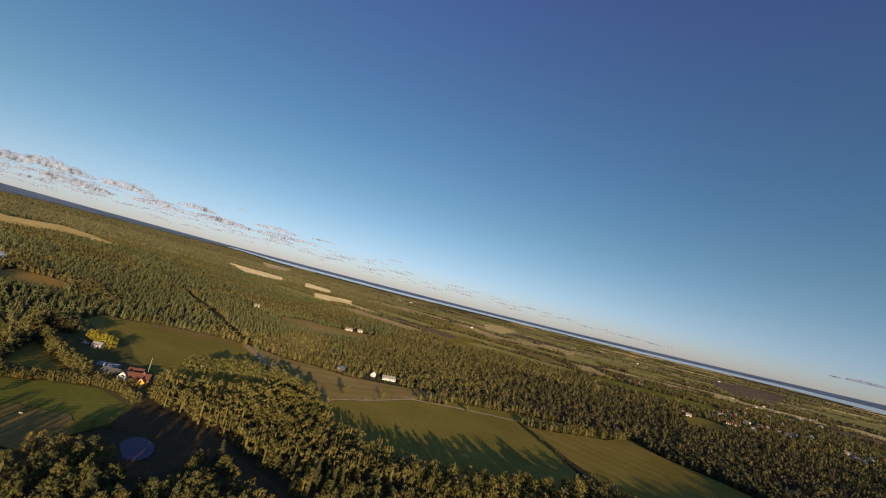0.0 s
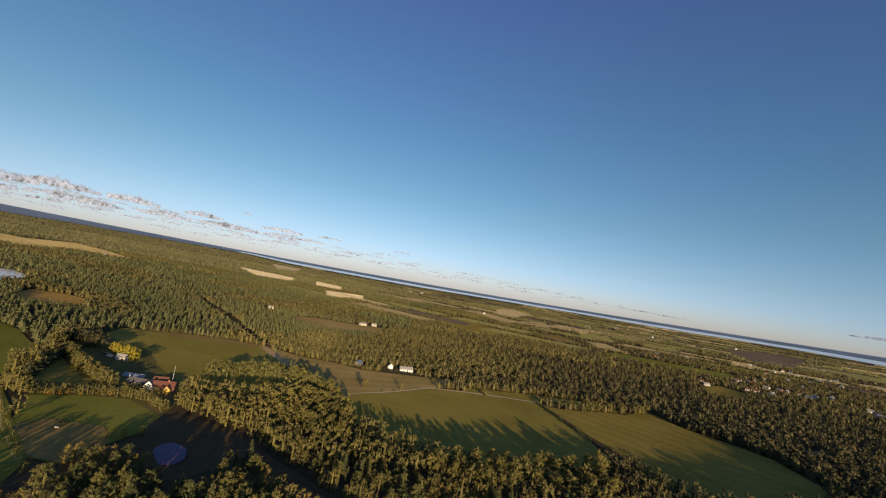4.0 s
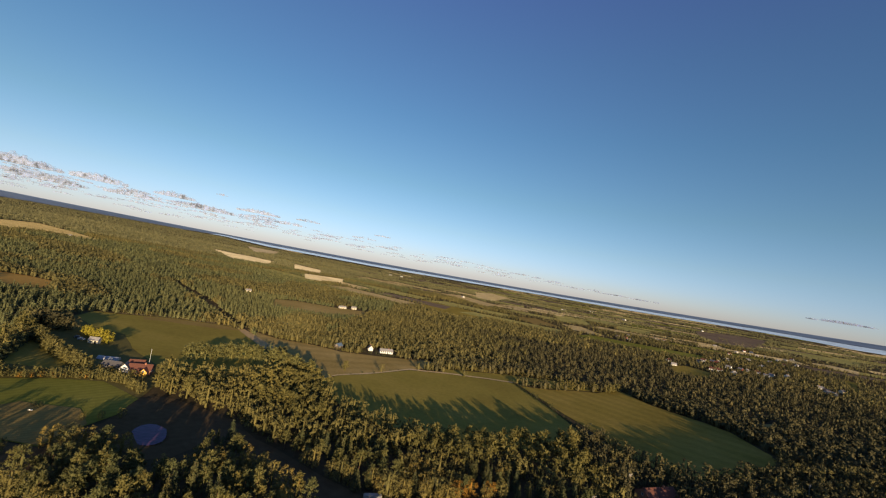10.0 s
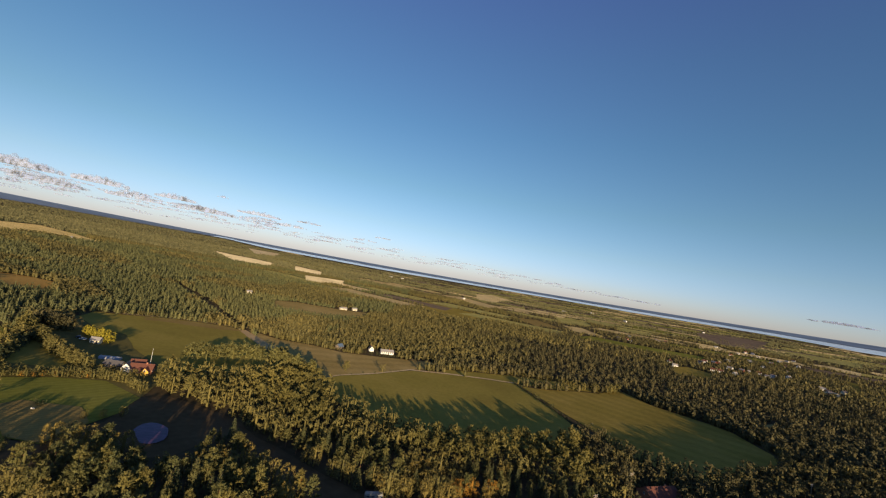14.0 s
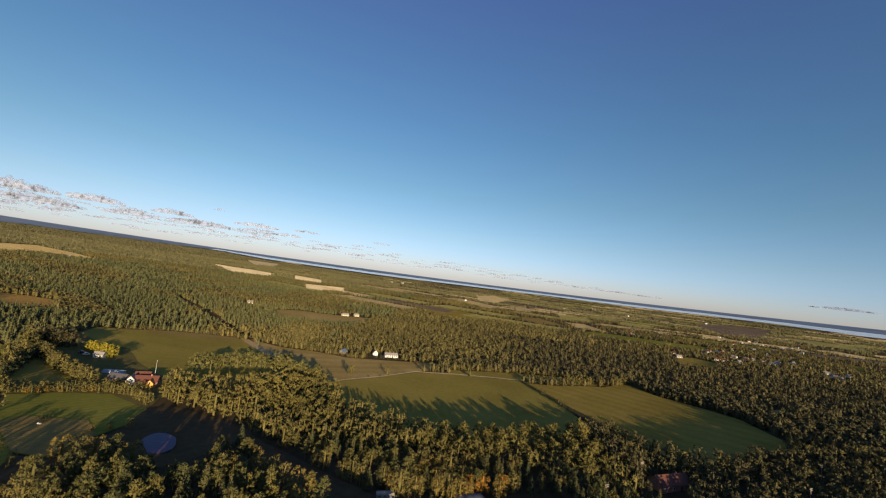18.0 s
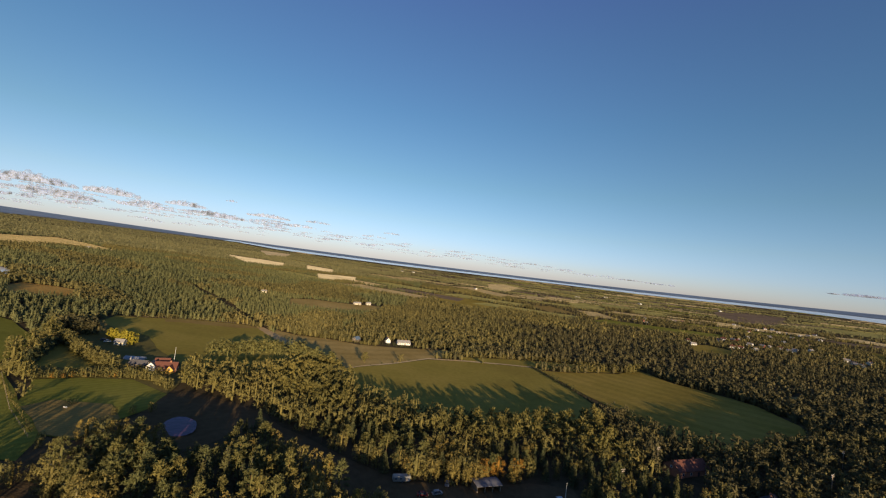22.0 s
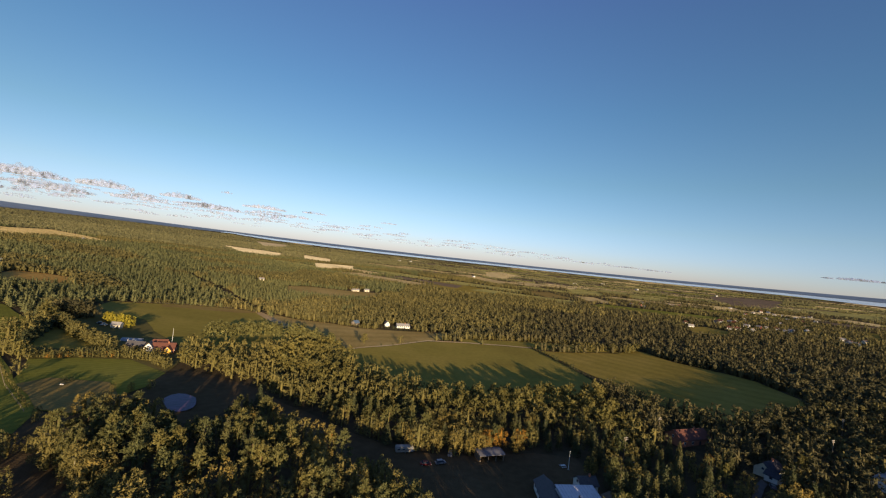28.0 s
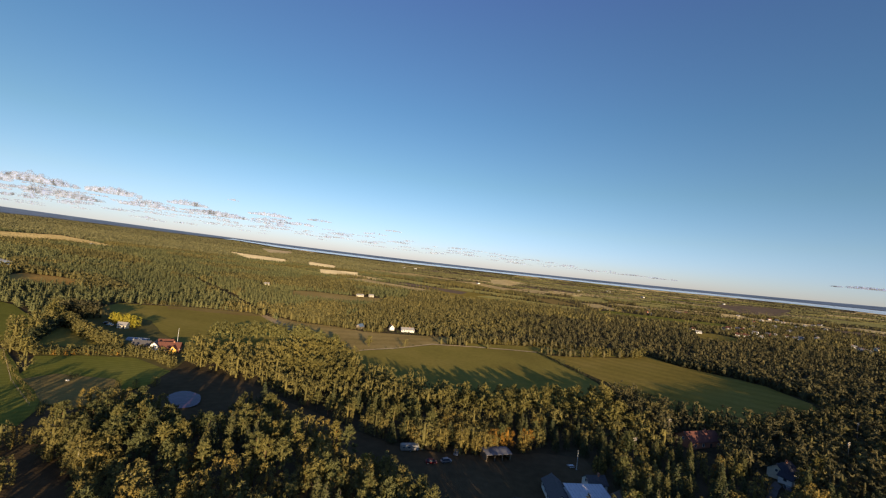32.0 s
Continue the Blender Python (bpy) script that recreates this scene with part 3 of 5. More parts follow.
sheet("field_corner", FIELD_CORNER, LUSH, label="green field with striped rows beside a fence", lift=0.3)
sheet("lawn", LAWN, SHADELAWN, 5, 0.3, label="shaded lawn among tall trees", category="lawn")
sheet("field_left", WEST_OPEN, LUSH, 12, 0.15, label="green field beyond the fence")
sheet("rough_grass", NEAR_OPEN, SHADELAWN, 6, 0.2, label="shaded rough grass below the fields", category="grass")
sheet("clearing", CLEARING, SHADELAWN, 8, 0.1, label="shaded grassy clearing round the pond", category="clearing")
sheet("glade", GLADE, SHADELAWN, 8, 0.2, label="shaded grass strip between two stands of pines", category="clearing")
sheet("lawn_south", LAWN_SOUTH, SHADELAWN, 6, 0.12, label="shaded lawn below tall birches", category="lawn")
sheet("yard", YARD, SHADELAWN, 6, 0.3, label="shaded rough grass yard round the white barn", category="yard")
sheet("farmyard", FARM_OPEN, SHADEPADDOCK, 8, 0.25, label="shaded grass and gravel farmyard", category="yard")
sheet("driveway", DRIVE, GRAVEL, 4, 0.4, 0.5, label="pale grey gravel driveway between trees", category="driveway")
sheet("heath_clearing", CLEARING_EAST, TAN, 8, 0.4, label="dry brown clearing in the woodland", category="clearing")
sheet("village_meadow", VILLAGE_MEADOW, GREEN2, 10, 0.6, label="green meadow at the edge of the village")
sheet("field_far_west", FIELD_FAR_WEST, HAZEGREEN, 25, 0.9, 6, label="wide olive field with a straw-coloured edge among forest")
sheet("stubble_a", CREAM_A, CREAM, 25, 0.9, 8, label="pale cream stubble field in the forest")
sheet("stubble_b", CREAM_B, CREAM, 40, 1.5, 10, label="pale cream stubble field near the coast")
sheet("stubble_c", CREAM_C, CREAM, 25, 0.9, 4, label="long pale cream stubble strip")
sheet("stubble_d", CREAM_D, STRAW, 20, 0.9, 4, label="long straw-coloured stubble strip")
sheet("house_clearing", CLEARING_HOUSE, TAN, 12, 0.6, 3, label="dry grass clearing in front of a white house", category="clearing")
sheet("green_strip", STRIP_GREEN, GREEN2, 20, 0.9, 3, label="bright green field strip beyond the woodland")
sheet("dirt_track", TRACK, DIRT, 6, 0.5, 1.0, label="worn dirt track between two fields", category="track")
sheet("field_path", PATH_LINE, SAND, 6, 0.5, 0.8, label="pale sandy path along the field edge", category="path")
sheet("margin_soil", MARGIN, SOILM, 8, 0.5, 2.0, label="brown bare strip along the meadow edge", category="soil")
sheet("pond", POND_RIM, POND, 3, 0.0, 0.6, label="small dark blue pond in a shaded clearing", category="pond", level=land(-95.7, 156.4) + 0.5)
sheet("forest_lake", LAKE_WEST, SEA_SHEEN, 8, 0.6, 2, label="small bright lake at the forest edge", category="lake")



def stubble(name, quads, material, label, gap=7.0, high=0.9):
    """Low ridges in rows across each field, added so sun-facing slopes brighten it."""
    vs, fs = [], []
    for poly in quads:
        ys = [p[1] for p in poly]
        y = min(ys) + gap / 2
        while y < max(ys):
            cuts = sorted(x0 + (x1 - x0) * (y - y0) / (y1 - y0) for (x0, y0), (x1, y1) in zip(poly, poly[1:] + poly[:1]) if (y0 > y) != (y1 > y))
            for a, b in zip(cuts[::2], cuts[1::2]):
                n = max(1, int((b - a) / 30))
                k0 = len(vs)
                for i in range(n + 1):
                    x = a + (b - a) * i / n
                    z = land(x, y) + 1.1
                    h = high * (0.75 + 0.9 * noise.noise((x / 60, y / 40, 1.0)) + 0.35 * noise.noise((x / 25, y / 9, 1.0)))
                    vs += [(x, y - 1.1, z - 0.2), (x, y - 0.2, z + h), (x, y + 0.4, z + h), (x, y + 1.2, z - 0.2)]
                for i in range(n):
                    for j in range(3):
                        q = k0 + i * 4 + j
                        fs.append((q, q + 4, q + 5, q + 1))
            y += gap * (1 + 0.2 * noise.noise((y, 3.0, 1.0)))
    return tagged(new(name, mesh_from(name, vs, fs, material)), label, "stubble", kind="stuff")


stubble("straw_sun_ridges", [CREAM_A, CREAM_B, CREAM_C, CREAM_D], PALESTRAW, "added straw ridges that catch sun and brighten the forest fields", 7.0, 0.3)
stubble("grass_swathes", [FIELD_FAR_WEST], HAZEDRY, "added dry-grass ridges that brighten the wide field", 8.0, 0.12)

# the sea, a calm strip along the shore painted pale with sky sheen, and darker water beyond
shore_az = [a for a, _ in SHORE]
shore_r = [r for _, r in SHORE]


def shore(az):
    return float(np.interp(az, shore_az, shore_r)) - 330 * min(1.0, max(0.1, (az + 32) / 6))


def sea(name, inner, outer, material, lift, label):
    vs, fs = [], []
    n = 160
    for i in range(n + 1):
        az = -75 + 150 * i / n
        for k in range(7):
            r = inner(az) + (outer(az) - inner(az)) * k / 6
            x, y = r * math.sin(radians(az)), r * math.cos(radians(az))
            vs.append((x, y, land(x, y) + lift))
    for i in range(n):
        for k in range(6):
            a = i * 7 + k
            fs.append((a, a + 7, a + 8, a + 1))
    return tagged(new(name, mesh_from(name, vs, fs, material, True)), label, "sea", kind="structure")


sea("water_shore", lambda a: shore(a) + 25 * noise.noise((a * 0.7, 0, 3)), lambda a: 4845.0, SEA_SHEEN, 2.0, "calm pale sea along the low coast")
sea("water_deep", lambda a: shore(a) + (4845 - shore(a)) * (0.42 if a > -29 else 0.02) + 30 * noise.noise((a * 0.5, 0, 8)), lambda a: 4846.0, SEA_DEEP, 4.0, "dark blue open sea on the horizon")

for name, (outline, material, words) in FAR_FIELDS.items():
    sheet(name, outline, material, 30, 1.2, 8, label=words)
for name, outline, material, words in (("pale_swathes", FAR_PALE, STRAW, "added straw ridges that brighten the pale field"), ("yellow_swathes", FAR_YELLOW, HAZEDRY, "added dry-grass ridges that brighten the golden field"),
                                       ("meadow_swathes", FAR_MEADOW, HAZEGREEN, "added grass ridges that brighten the far meadow"), ("tan_swathes", FAR_TAN, HAZEDRY, "added straw ridges that brighten the tan field"),
                                       ("strip_swathes", FAR_STRIP, STRAW, "added straw ridges that brighten the pale strip")):
    stubble(name, [outline], material, words, 12.0, 0.22)

# ---- patchwork farmland towards the coast ----
CLEAR = [FIELD_MIDDLE, FIELD_EAST, FIELD_STRIP, FIELD_TAN, FIELD_GREEN, FIELD_RUST, FIELD_WEST, PADDOCK, FIELD_NEAR, FIELD_CORNER, LAWN, CLEARING,
         YARD, FARMYARD, DRIVE, FARM_OPEN, NEAR_OPEN, WEST_OPEN, CLEARING_EAST, VILLAGE_MEADOW, FIELD_FAR_WEST, CREAM_A, CREAM_B, CREAM_C, CREAM_D, CLEARING_HOUSE, STRIP_GREEN,
         TRACK, ROAD_FAR, PATH_LINE, LAKE_WEST, HEDGE_GAP, YARD_GREY, POND_SHORE, GLADE, LAWN_SOUTH, LAKE_SHORE, FIELD_GAP] + [f[0] for f in FAR_FIELDS.values()]
rng = np.random.default_rng(5)
crops = {"straw": (STRAW, []), "green": (HAZEGREEN, []), "plough": (PLOUGH, []), "dry": (HAZEDRY, []), "lush": (LUSH, [])}
farm_cells = []
TURN = radians(-28)
ct, st = math.cos(TURN), math.sin(TURN)
for iu in range(-12, 20):
    for iv in range(3, 38):
        u0, v0 = iu * 270.0 + (iv % 3) * 80, iv * 112.0
        cu, cv = u0 + 135, v0 + 56
        x, y = cu * ct - cv * st, cu * st + cv * ct
        r, az = math.hypot(x, y), math.degrees(math.atan2(x, y))
        if r < 880 or r > 3700 or az < -22 or az > 66:
            continue
        chance = 0.28 + 0.7 * min(1, max(0, (az + 14) / 16)) * min(1, max(0.35, (r - 850) / 300))
        if r > shore(az) - 700:
            chance *= 0.7
        if noise.noise((x / 420, y / 420, 2.0)) * 0.6 + rng.random() > chance * 0.62:
            continue
        if any(inside(p, [x], [y])[0] for p in CLEAR):
            continue
        kind = rng.choice(["straw", "green", "plough", "dry", "lush"], p=[0.17, 0.36, 0.20, 0.19, 0.08])
        w, h = rng.uniform(225, 266), rng.uniform(80, 109)
        quad = [(u0, v0), (u0 + w, v0 + rng.uniform(-8, 8)), (u0 + w + rng.uniform(-25, 5), v0 + h), (u0 + rng.uniform(0, 25), v0 + h)]
        quad = [(a * ct - b * st, a * st + b * ct) for a, b in quad]
        crops[kind][1].append(quad)
        farm_cells.append(quad)
for kind, (material, quads) in crops.items():
    vs, fs = [], []
    for q in quads:
        n, k0 = 6, len(vs)
        for i in range(n + 1):
            for j in range(n + 1):
                s, t = i / n, j / n
                x = (q[0][0] * (1 - s) + q[1][0] * s) * (1 - t) + (q[3][0] * (1 - s) + q[2][0] * s) * t
                y = (q[0][1] * (1 - s) + q[1][1] * s) * (1 - t) + (q[3][1] * (1 - s) + q[2][1] * s) * t
                vs.append((x, y, land(x, y) + 1.0))
        for i in range(n):
            for j in range(n):
                a = k0 + i * (n + 1) + j
                fs.append((a, a + n + 1, a + n + 2, a + 1))
    tagged(new("farmland_" + kind, mesh_from("farmland_" + kind, vs, fs, material, True)), "distant patchwork of %s fields" % {"straw": "straw-coloured stubble", "green": "yellow-green grass", "plough": "brown ploughed", "dry": "dry tan grass", "lush": "deep green crop"}[kind], "farmland", kind="structure")


# added ridges whose sunward slopes brighten the patchwork fields
for kind, high in (("straw", 0.15), ("dry", 0.08), ("green", 0.1)):
    stubble("farmland_%s_swathes" % kind, crops[kind][1], crops[kind][0], {"straw": "added straw ridges that brighten distant stubble fields", "dry": "added dry-grass ridges that brighten distant fields",
            "green": "added grass ridges that brighten distant meadows"}[kind], 16.0, high)


# ---- trees ----
class Heap:
    """Gathers triangles."""

    def __init__(self):
        self.v, self.f, self.n = [], [], 0

    def add(self, v, f):
        self.v.append(v)
        self.f.append(f + self.n)
        self.n += len(v)

    def arrays(self):
        return np.concatenate(self.v), np.concatenate(self.f)


def spray(heap, rg, p, out, size, droop=0.25):
    """Leafy twigs at the points p: narrow pointed blades that lie along the crown and turn outwards and up."""
    k = len(p)
    nrm = out + rg.normal(size=(k, 3)) * 0.38 + (0, 0, 0.2)
    nrm /= np.linalg.norm(nrm, axis=1)[:, None]
    way = out * 0.55 + (0, 0, droop) + rg.normal(size=(k, 3)) * 0.55
    way -= nrm * (way * nrm).sum(1)[:, None] * 0.8
    way /= np.linalg.norm(way, axis=1)[:, None]
    side = np.cross(nrm, way)
    side /= np.linalg.norm(side, axis=1)[:, None]
    s = size * rg.uniform(0.6, 1.35, (k, 1))
    tri = np.stack([p - side * s * 0.34, p + side * s * 0.34 - way * s * 0.15, p + way * s * 1.12], 1).reshape(-1, 3)
    heap.add(tri, np.arange(k * 3).reshape(-1, 3))


def heart(heap, rg, outline, sides):
    """The dark inside of a crown: a jagged turned body. outline: heights and radii."""
    rows = []
    for z, r in outline:
        a = np.arange(sides) * 2 * math.pi / sides + rg.uniform(0, 1)
        rr = r * rg.uniform(0.7, 1.15, sides)
        rows.append(np.stack([rr * np.cos(a), rr * np.sin(a), z + rg.uniform(-0.015, 0.015, sides)], 1))
    v = np.concatenate(rows)
    f = []
    for i in range(len(rows) - 1):
        for j in range(sides):
            a, b, c, d = i * sides + j, i * sides + (j + 1) % sides, (i + 1) * sides + j, (i + 1) * sides + (j + 1) % sides
            f += [(a, b, d), (a, d, c)]
    heap.add(v, np.array(f))


def crown(kind, rg, lod):
    """Crown of a tree of height 1, scaled when it is planted."""
    heap = Heap()
    lobes = {0: 26, 1: 10, 2: 5, 3: 4, 4: 3}[lod]
    blades = {0: 32, 1: 16, 2: 8, 3: 3, 4: 2}[lod]
    size = {0: 0.042, 1: 0.078, 2: 0.125, 3: 0.19, 4: 0.30}[lod]
    sides = {0: 7, 1: 5, 2: 4, 3: 3, 4: 3}[lod]
    core = 0.34 if lod < 2 else 1.0
    if kind == "spruce":
        heart(heap, rg, [(0.12, 0.10 * core), (0.45, 0.075 * core), (0.86, 0.008)], sides)
        k = lobes * blades
        z = 0.10 + 0.88 * (1 - np.sqrt(rg.random(k)))
        tier = 0.82 + 0.3 * np.abs(np.sin(z * 26 + rg.uniform(0, 3)))
        a = rg.uniform(0, 6.283, k)
        r = (0.185 * (1 - z) + 0.008) * tier * rg.uniform(0.75, 1.05, k)
        out = np.stack([np.cos(a), np.sin(a), np.full(k, 0.35)], 1)
        spray(heap, rg, np.stack([r * np.cos(a), r * np.sin(a), z], 1), out, size * 0.9, -0.1)
        return heap.arrays()
    if kind == "pine":
        heart(heap, rg, [(0.30, 0.03), (0.52, 0.085 * core), (0.74, 0.075 * core), (0.87, 0.015)], sides)
        centres = []
        for i in range(lobes):
            z = 0.36 + 0.58 * (i + rg.uniform(0, 1)) / lobes
            u = (z - 0.36) / 0.64
            w = 0.15 * (1 - u) ** 0.7 + 0.008
            a = i * 2.4 + rg.uniform(-0.5, 0.5)
            centres.append((w * math.cos(a), w * math.sin(a), z, rg.uniform(0.065, 0.09) * (1.1 - 0.5 * u)))
        lift = 0.55
    else:
        body = [(0.04, 0.05), (0.20, 0.12 * core), (0.50, 0.14 * core), (0.72, 0.11 * core), (0.87, 0.02)]
        heart(heap, rg, body if lod < 2 else [(0.06, 0.10), (0.42, 0.15), (0.8, 0.04)], sides)
        centres = []
        for i in range(lobes):
            z = 0.13 + 0.77 * (i + rg.uniform(0, 1)) / lobes
            w = 0.20 * math.sqrt(max(0.02, 1 - ((z - 0.48) / 0.52) ** 2))
            a = i * 2.4 + rg.uniform(-0.5, 0.5)
            centres.append((w * math.cos(a), w * math.sin(a), z, rg.uniform(0.085, 0.115) * (1.1 - 0.35 * z)))
        lift = 0.3
    if kind == "pine" and lod < 2:
        # whorls of upswept boughs, each a plume of needles
        boughs, needles = (24, 36) if lod == 0 else (13, 14)
        for i in range(boughs):
            u = (i + rg.uniform(0, 1)) / boughs
            a = i * 2.4 + rg.uniform(-0.5, 0.5)
            reach = (0.235 * (1 - u) ** 0.62 + 0.02) * rg.uniform(0.75, 1.2)
            base = np.array((0.0, 0.0, 0.34 + 0.58 * u))
            tip = np.array((reach * math.cos(a), reach * math.sin(a), 0.05 + 0.07 * rg.random()))
            f = rg.uniform(0.42, 1.0, (needles, 1)) ** 0.6
            p = base + tip * f + rg.normal(size=(needles, 3)) * (0.019 if lod == 0 else 0.022)
            d = tip / np.linalg.norm(tip) * 0.9 + rg.normal(size=(needles, 3)) * 0.55 + (0, 0, 0.3)
            d /= np.linalg.norm(d, axis=1)[:, None]
            spray(heap, rg, p, d, size, lift)
        return heap.arrays()
    for cx, cy, cz, rad in centres:
        d = rg.normal(size=(blades, 3)) + (cx * 5, cy * 5, 0.35)
        d /= np.linalg.norm(d, axis=1)[:, None]
        spray(heap, rg, np.array((cx, cy, cz)) + d * rad * rg.uniform(0.6, 1.0, (blades, 1)), d, size, lift)
    return heap.arrays()


def trunk_mesh(kind, rg):
    bm = bmesh.new()
    top = {"pine": 0.86, "spruce": 0.93, "birch": 0.72}[kind]
    bend = rg.uniform(-0.02, 0.02, (5, 2))
    pts = [Vector((bend[i][0] * i / 2, bend[i][1] * i / 2, top * i / 4)) for i in range(5)]
    rad = [0.017, 0.013, 0.010, 0.007, 0.003]
    for i in range(4):
        tube(bm, pts[i], pts[i + 1], rad[i], rad[i + 1], 6)
    for i in range(4):
        z = rg.uniform(0.35, 0.8) * (1 if kind != "spruce" else 0.9)
        a = rg.uniform(0, 6.283)
        tube(bm, (0, 0, z), (0.11 * math.cos(a), 0.11 * math.sin(a), z + rg.uniform(0.02, 0.09)), 0.005, 0.0015, 4)
    tube(bm, (0, 0, -0.06), (0, 0, 0.01), 0.022, 0.017, 6)
    return bm


LEAF = {"pine": PINE, "spruce": SPRUCE, "birch": BIRCH, "autumn": AUTUMN, "yellow": YELLOW}
STEM = {"pine": BARKP, "spruce": BARK, "birch": BARKB, "autumn": BARK, "yellow": BARK}
TREE_NAME = {"pine": "pine_tree", "spruce": "spruce_tree", "birch": "birch_tree", "autumn": "rowan_tree", "yellow": "maple_tree"}
TREE_LABEL = {"pine": "tall pine with a tufted olive-green crown and bare trunk", "spruce": "dark green conical spruce with drooping boughs",
              "birch": "rounded broadleaf tree with yellow-green leaves", "autumn": "broadleaf tree in orange-brown autumn colour",
              "yellow": "broadleaf tree with bright yellow-green autumn leaves"}
TREE_MASTERS = {}


def tree(kind, x, y, h, turn=0.0, variant=0, sx=1.0):
    """One tree, h metres tall, as a thing of its own; alike trees share meshes."""
    key = (kind, variant)
    size = Vector((h * sx, h * sx, h))
    if key in TREE_MASTERS:
        old = TREE_MASTERS[key]
        return copy_thing(old, pose(x, y, land(x, y), 0, 0, turn) @ Matrix.Diagonal((size.x / old.scale.x, size.y / old.scale.y, size.z / old.scale.z, 1)))
    rg = np.random.default_rng(100 + variant * 7 + len(kind) * 31)
    shape = kind if kind in ("pine", "spruce") else "birch"
    ob = new(TREE_NAME[kind])
    part("trunk", trunk_mesh(shape, rg), STEM[kind], ob)
    v, f = crown(shape, rg, 0)
    part("crown", tri_mesh("crown", v, f, LEAF[kind]), None, ob)
    tagged(ob, TREE_LABEL[kind], "tree", "%s of the near wood" % TREE_NAME[kind].replace("_tree", "s"))
    TREE_MASTERS[key] = ob
    ob.location, ob.rotation_euler, ob.scale = (x, y, land(x, y)), (0, 0, radians(turn)), size
    return ob


def stuff_trees(name, spots, kind, lod, material, heights, label, seed, variants=6, wide=1.0):
    """Many trees of one stand as one joined mesh."""
    if not len(spots):
        return
    rg = np.random.default_rng(seed)
    pick = rg.integers(0, variants, len(spots))
    h = rg.uniform(*heights, len(spots))
    turn = rg.uniform(0, 6.283, len(spots))
    z = land_np(spots[:, 0], spots[:, 1])
    heap = Heap()
    for k in range(variants):
        m = pick == k
        if not m.any():
            continue
        v, f = crown(kind, np.random.default_rng(seed * 17 + k), lod)
        ca, sa, hh = np.cos(turn[m])[:, None], np.sin(turn[m])[:, None], h[m][:, None]
        w = hh * wide
        x = (v[None, :, 0] * ca - v[None, :, 1] * sa) * w + spots[m, 0][:, None]
        y = (v[None, :, 0] * sa + v[None, :, 1] * ca) * w + spots[m, 1][:, None]
        zz = v[None, :, 2] * hh + z[m][:, None]
        n = int(m.sum())
        heap.add(np.stack([x, y, zz], -1).reshape(-1, 3), (f[None] + (np.arange(n) * len(v))[:, None, None]).reshape(-1, 3))
    v, f = heap.arrays()
    return tagged(new(name, tri_mesh(name, v, f, material)), label, "woodland", kind="stuff")


def scatter(r0, r1, step, az=57.0, seed=1):
    """Jittered spots in a ring of the view, outside fields, yards and house plots."""
    rg = np.random.default_rng(seed)
    g = np.arange(-r1, r1 + step, step)
    x, y = np.meshgrid(g, g[g > -120])
    x, y = x.ravel(), y.ravel()
    r, a = np.hypot(x, y), np.degrees(np.abs(np.arctan2(x, y)))
    m = (r >= r0) & (r < r1) & (a < az)
    x, y = x[m], y[m]
    x, y = x + rg.uniform(-0.46, 0.46, len(x)) * step, y + rg.uniform(-0.46, 0.46, len(x)) * step
    m = np.ones(len(x), bool)
    for p in CLEAR:
        m &= ~inside(p, x, y)
    if r1 > 690:
        for q in farm_cells:
            xs, ys = [c[0] for c in q], [c[1] for c in q]
            near = m & (x > min(xs)) & (x < max(xs)) & (y > min(ys)) & (y < max(ys))
            idx = np.nonzero(near)[0]
            m[idx[inside(q, x[idx], y[idx])]] = False
        m &= np.hypot(x, y) < np.interp(np.degrees(np.arctan2(x, y)), shore_az, shore_r) - 80 - 570 * np.clip((np.degrees(np.arctan2(x, y)) + 32) / 6, 0, 1)
        rr, aa = np.hypot(x, y), np.degrees(np.arctan2(x, y))
        openness = np.clip((aa + 16) / 16, 0, 1) * np.clip((rr - 820) / 200, 0, 1)
        grove = np.array([noise.noise((a / 260, b / 260, 5.0)) for a, b in zip(x, y)])
        m &= rg.random(len(x)) > openness * np.where(grove > 0.0, 0.12, 0.72)
    for hx, hy, rad in PLOTS:
        d = math.hypot(hx, hy)
        ux, uy = hx / d, hy / d
        along = (x - hx) * ux + (y - hy) * uy
        side = np.abs((x - hx) * uy - (y - hy) * ux)
        m &= ~((side < rad) & (along > -3.6 * rad) & (along < rad * 0.8))
    return np.stack([x[m], y[m]], 1)


def field(x, y, s, k):
    return np.array([noise.noise((a / s, b / s, k)) for a, b in zip(x, y)])


# the near wood: single trees
near = np.concatenate([scatter(66.0, 126.0, 5.5, 56.0, 11), scatter(126.0, 178.0, 5.1, 56.0, 19)])
behind = scatter(0.0, 60.0, 6.5, 181.0, 12)
behind = behind[behind[:, 1] < 5]
mix = field(near[:, 0], near[:, 1], 26.0, 4.0) + 0.10 * np.sign(near[:, 0] - 25)
spice = np.random.default_rng(3).random(len(near))
kinds = np.where(mix > 0.26, "spruce", np.where((mix < -0.14) | (spice > 0.93), "birch", "pine"))
kinds[(near[:, 0] > 20) & (spice < 0.22)] = "birch"
kinds[(near[:, 0] > 45) & (spice > 0.4) & (spice < 0.9)] = "spruce"
kinds[(near[:, 0] > 60) & (spice > 0.22) & (spice < 0.9)] = "spruce"
kinds[spice > 0.975] = "autumn"
kinds[(spice > 0.955) & (spice < 0.966)] = "yellow"
order = np.argsort(np.hypot(near[:, 0] + 20, near[:, 1] - 120))
count, rest = {}, []
rt = np.random.default_rng(8)
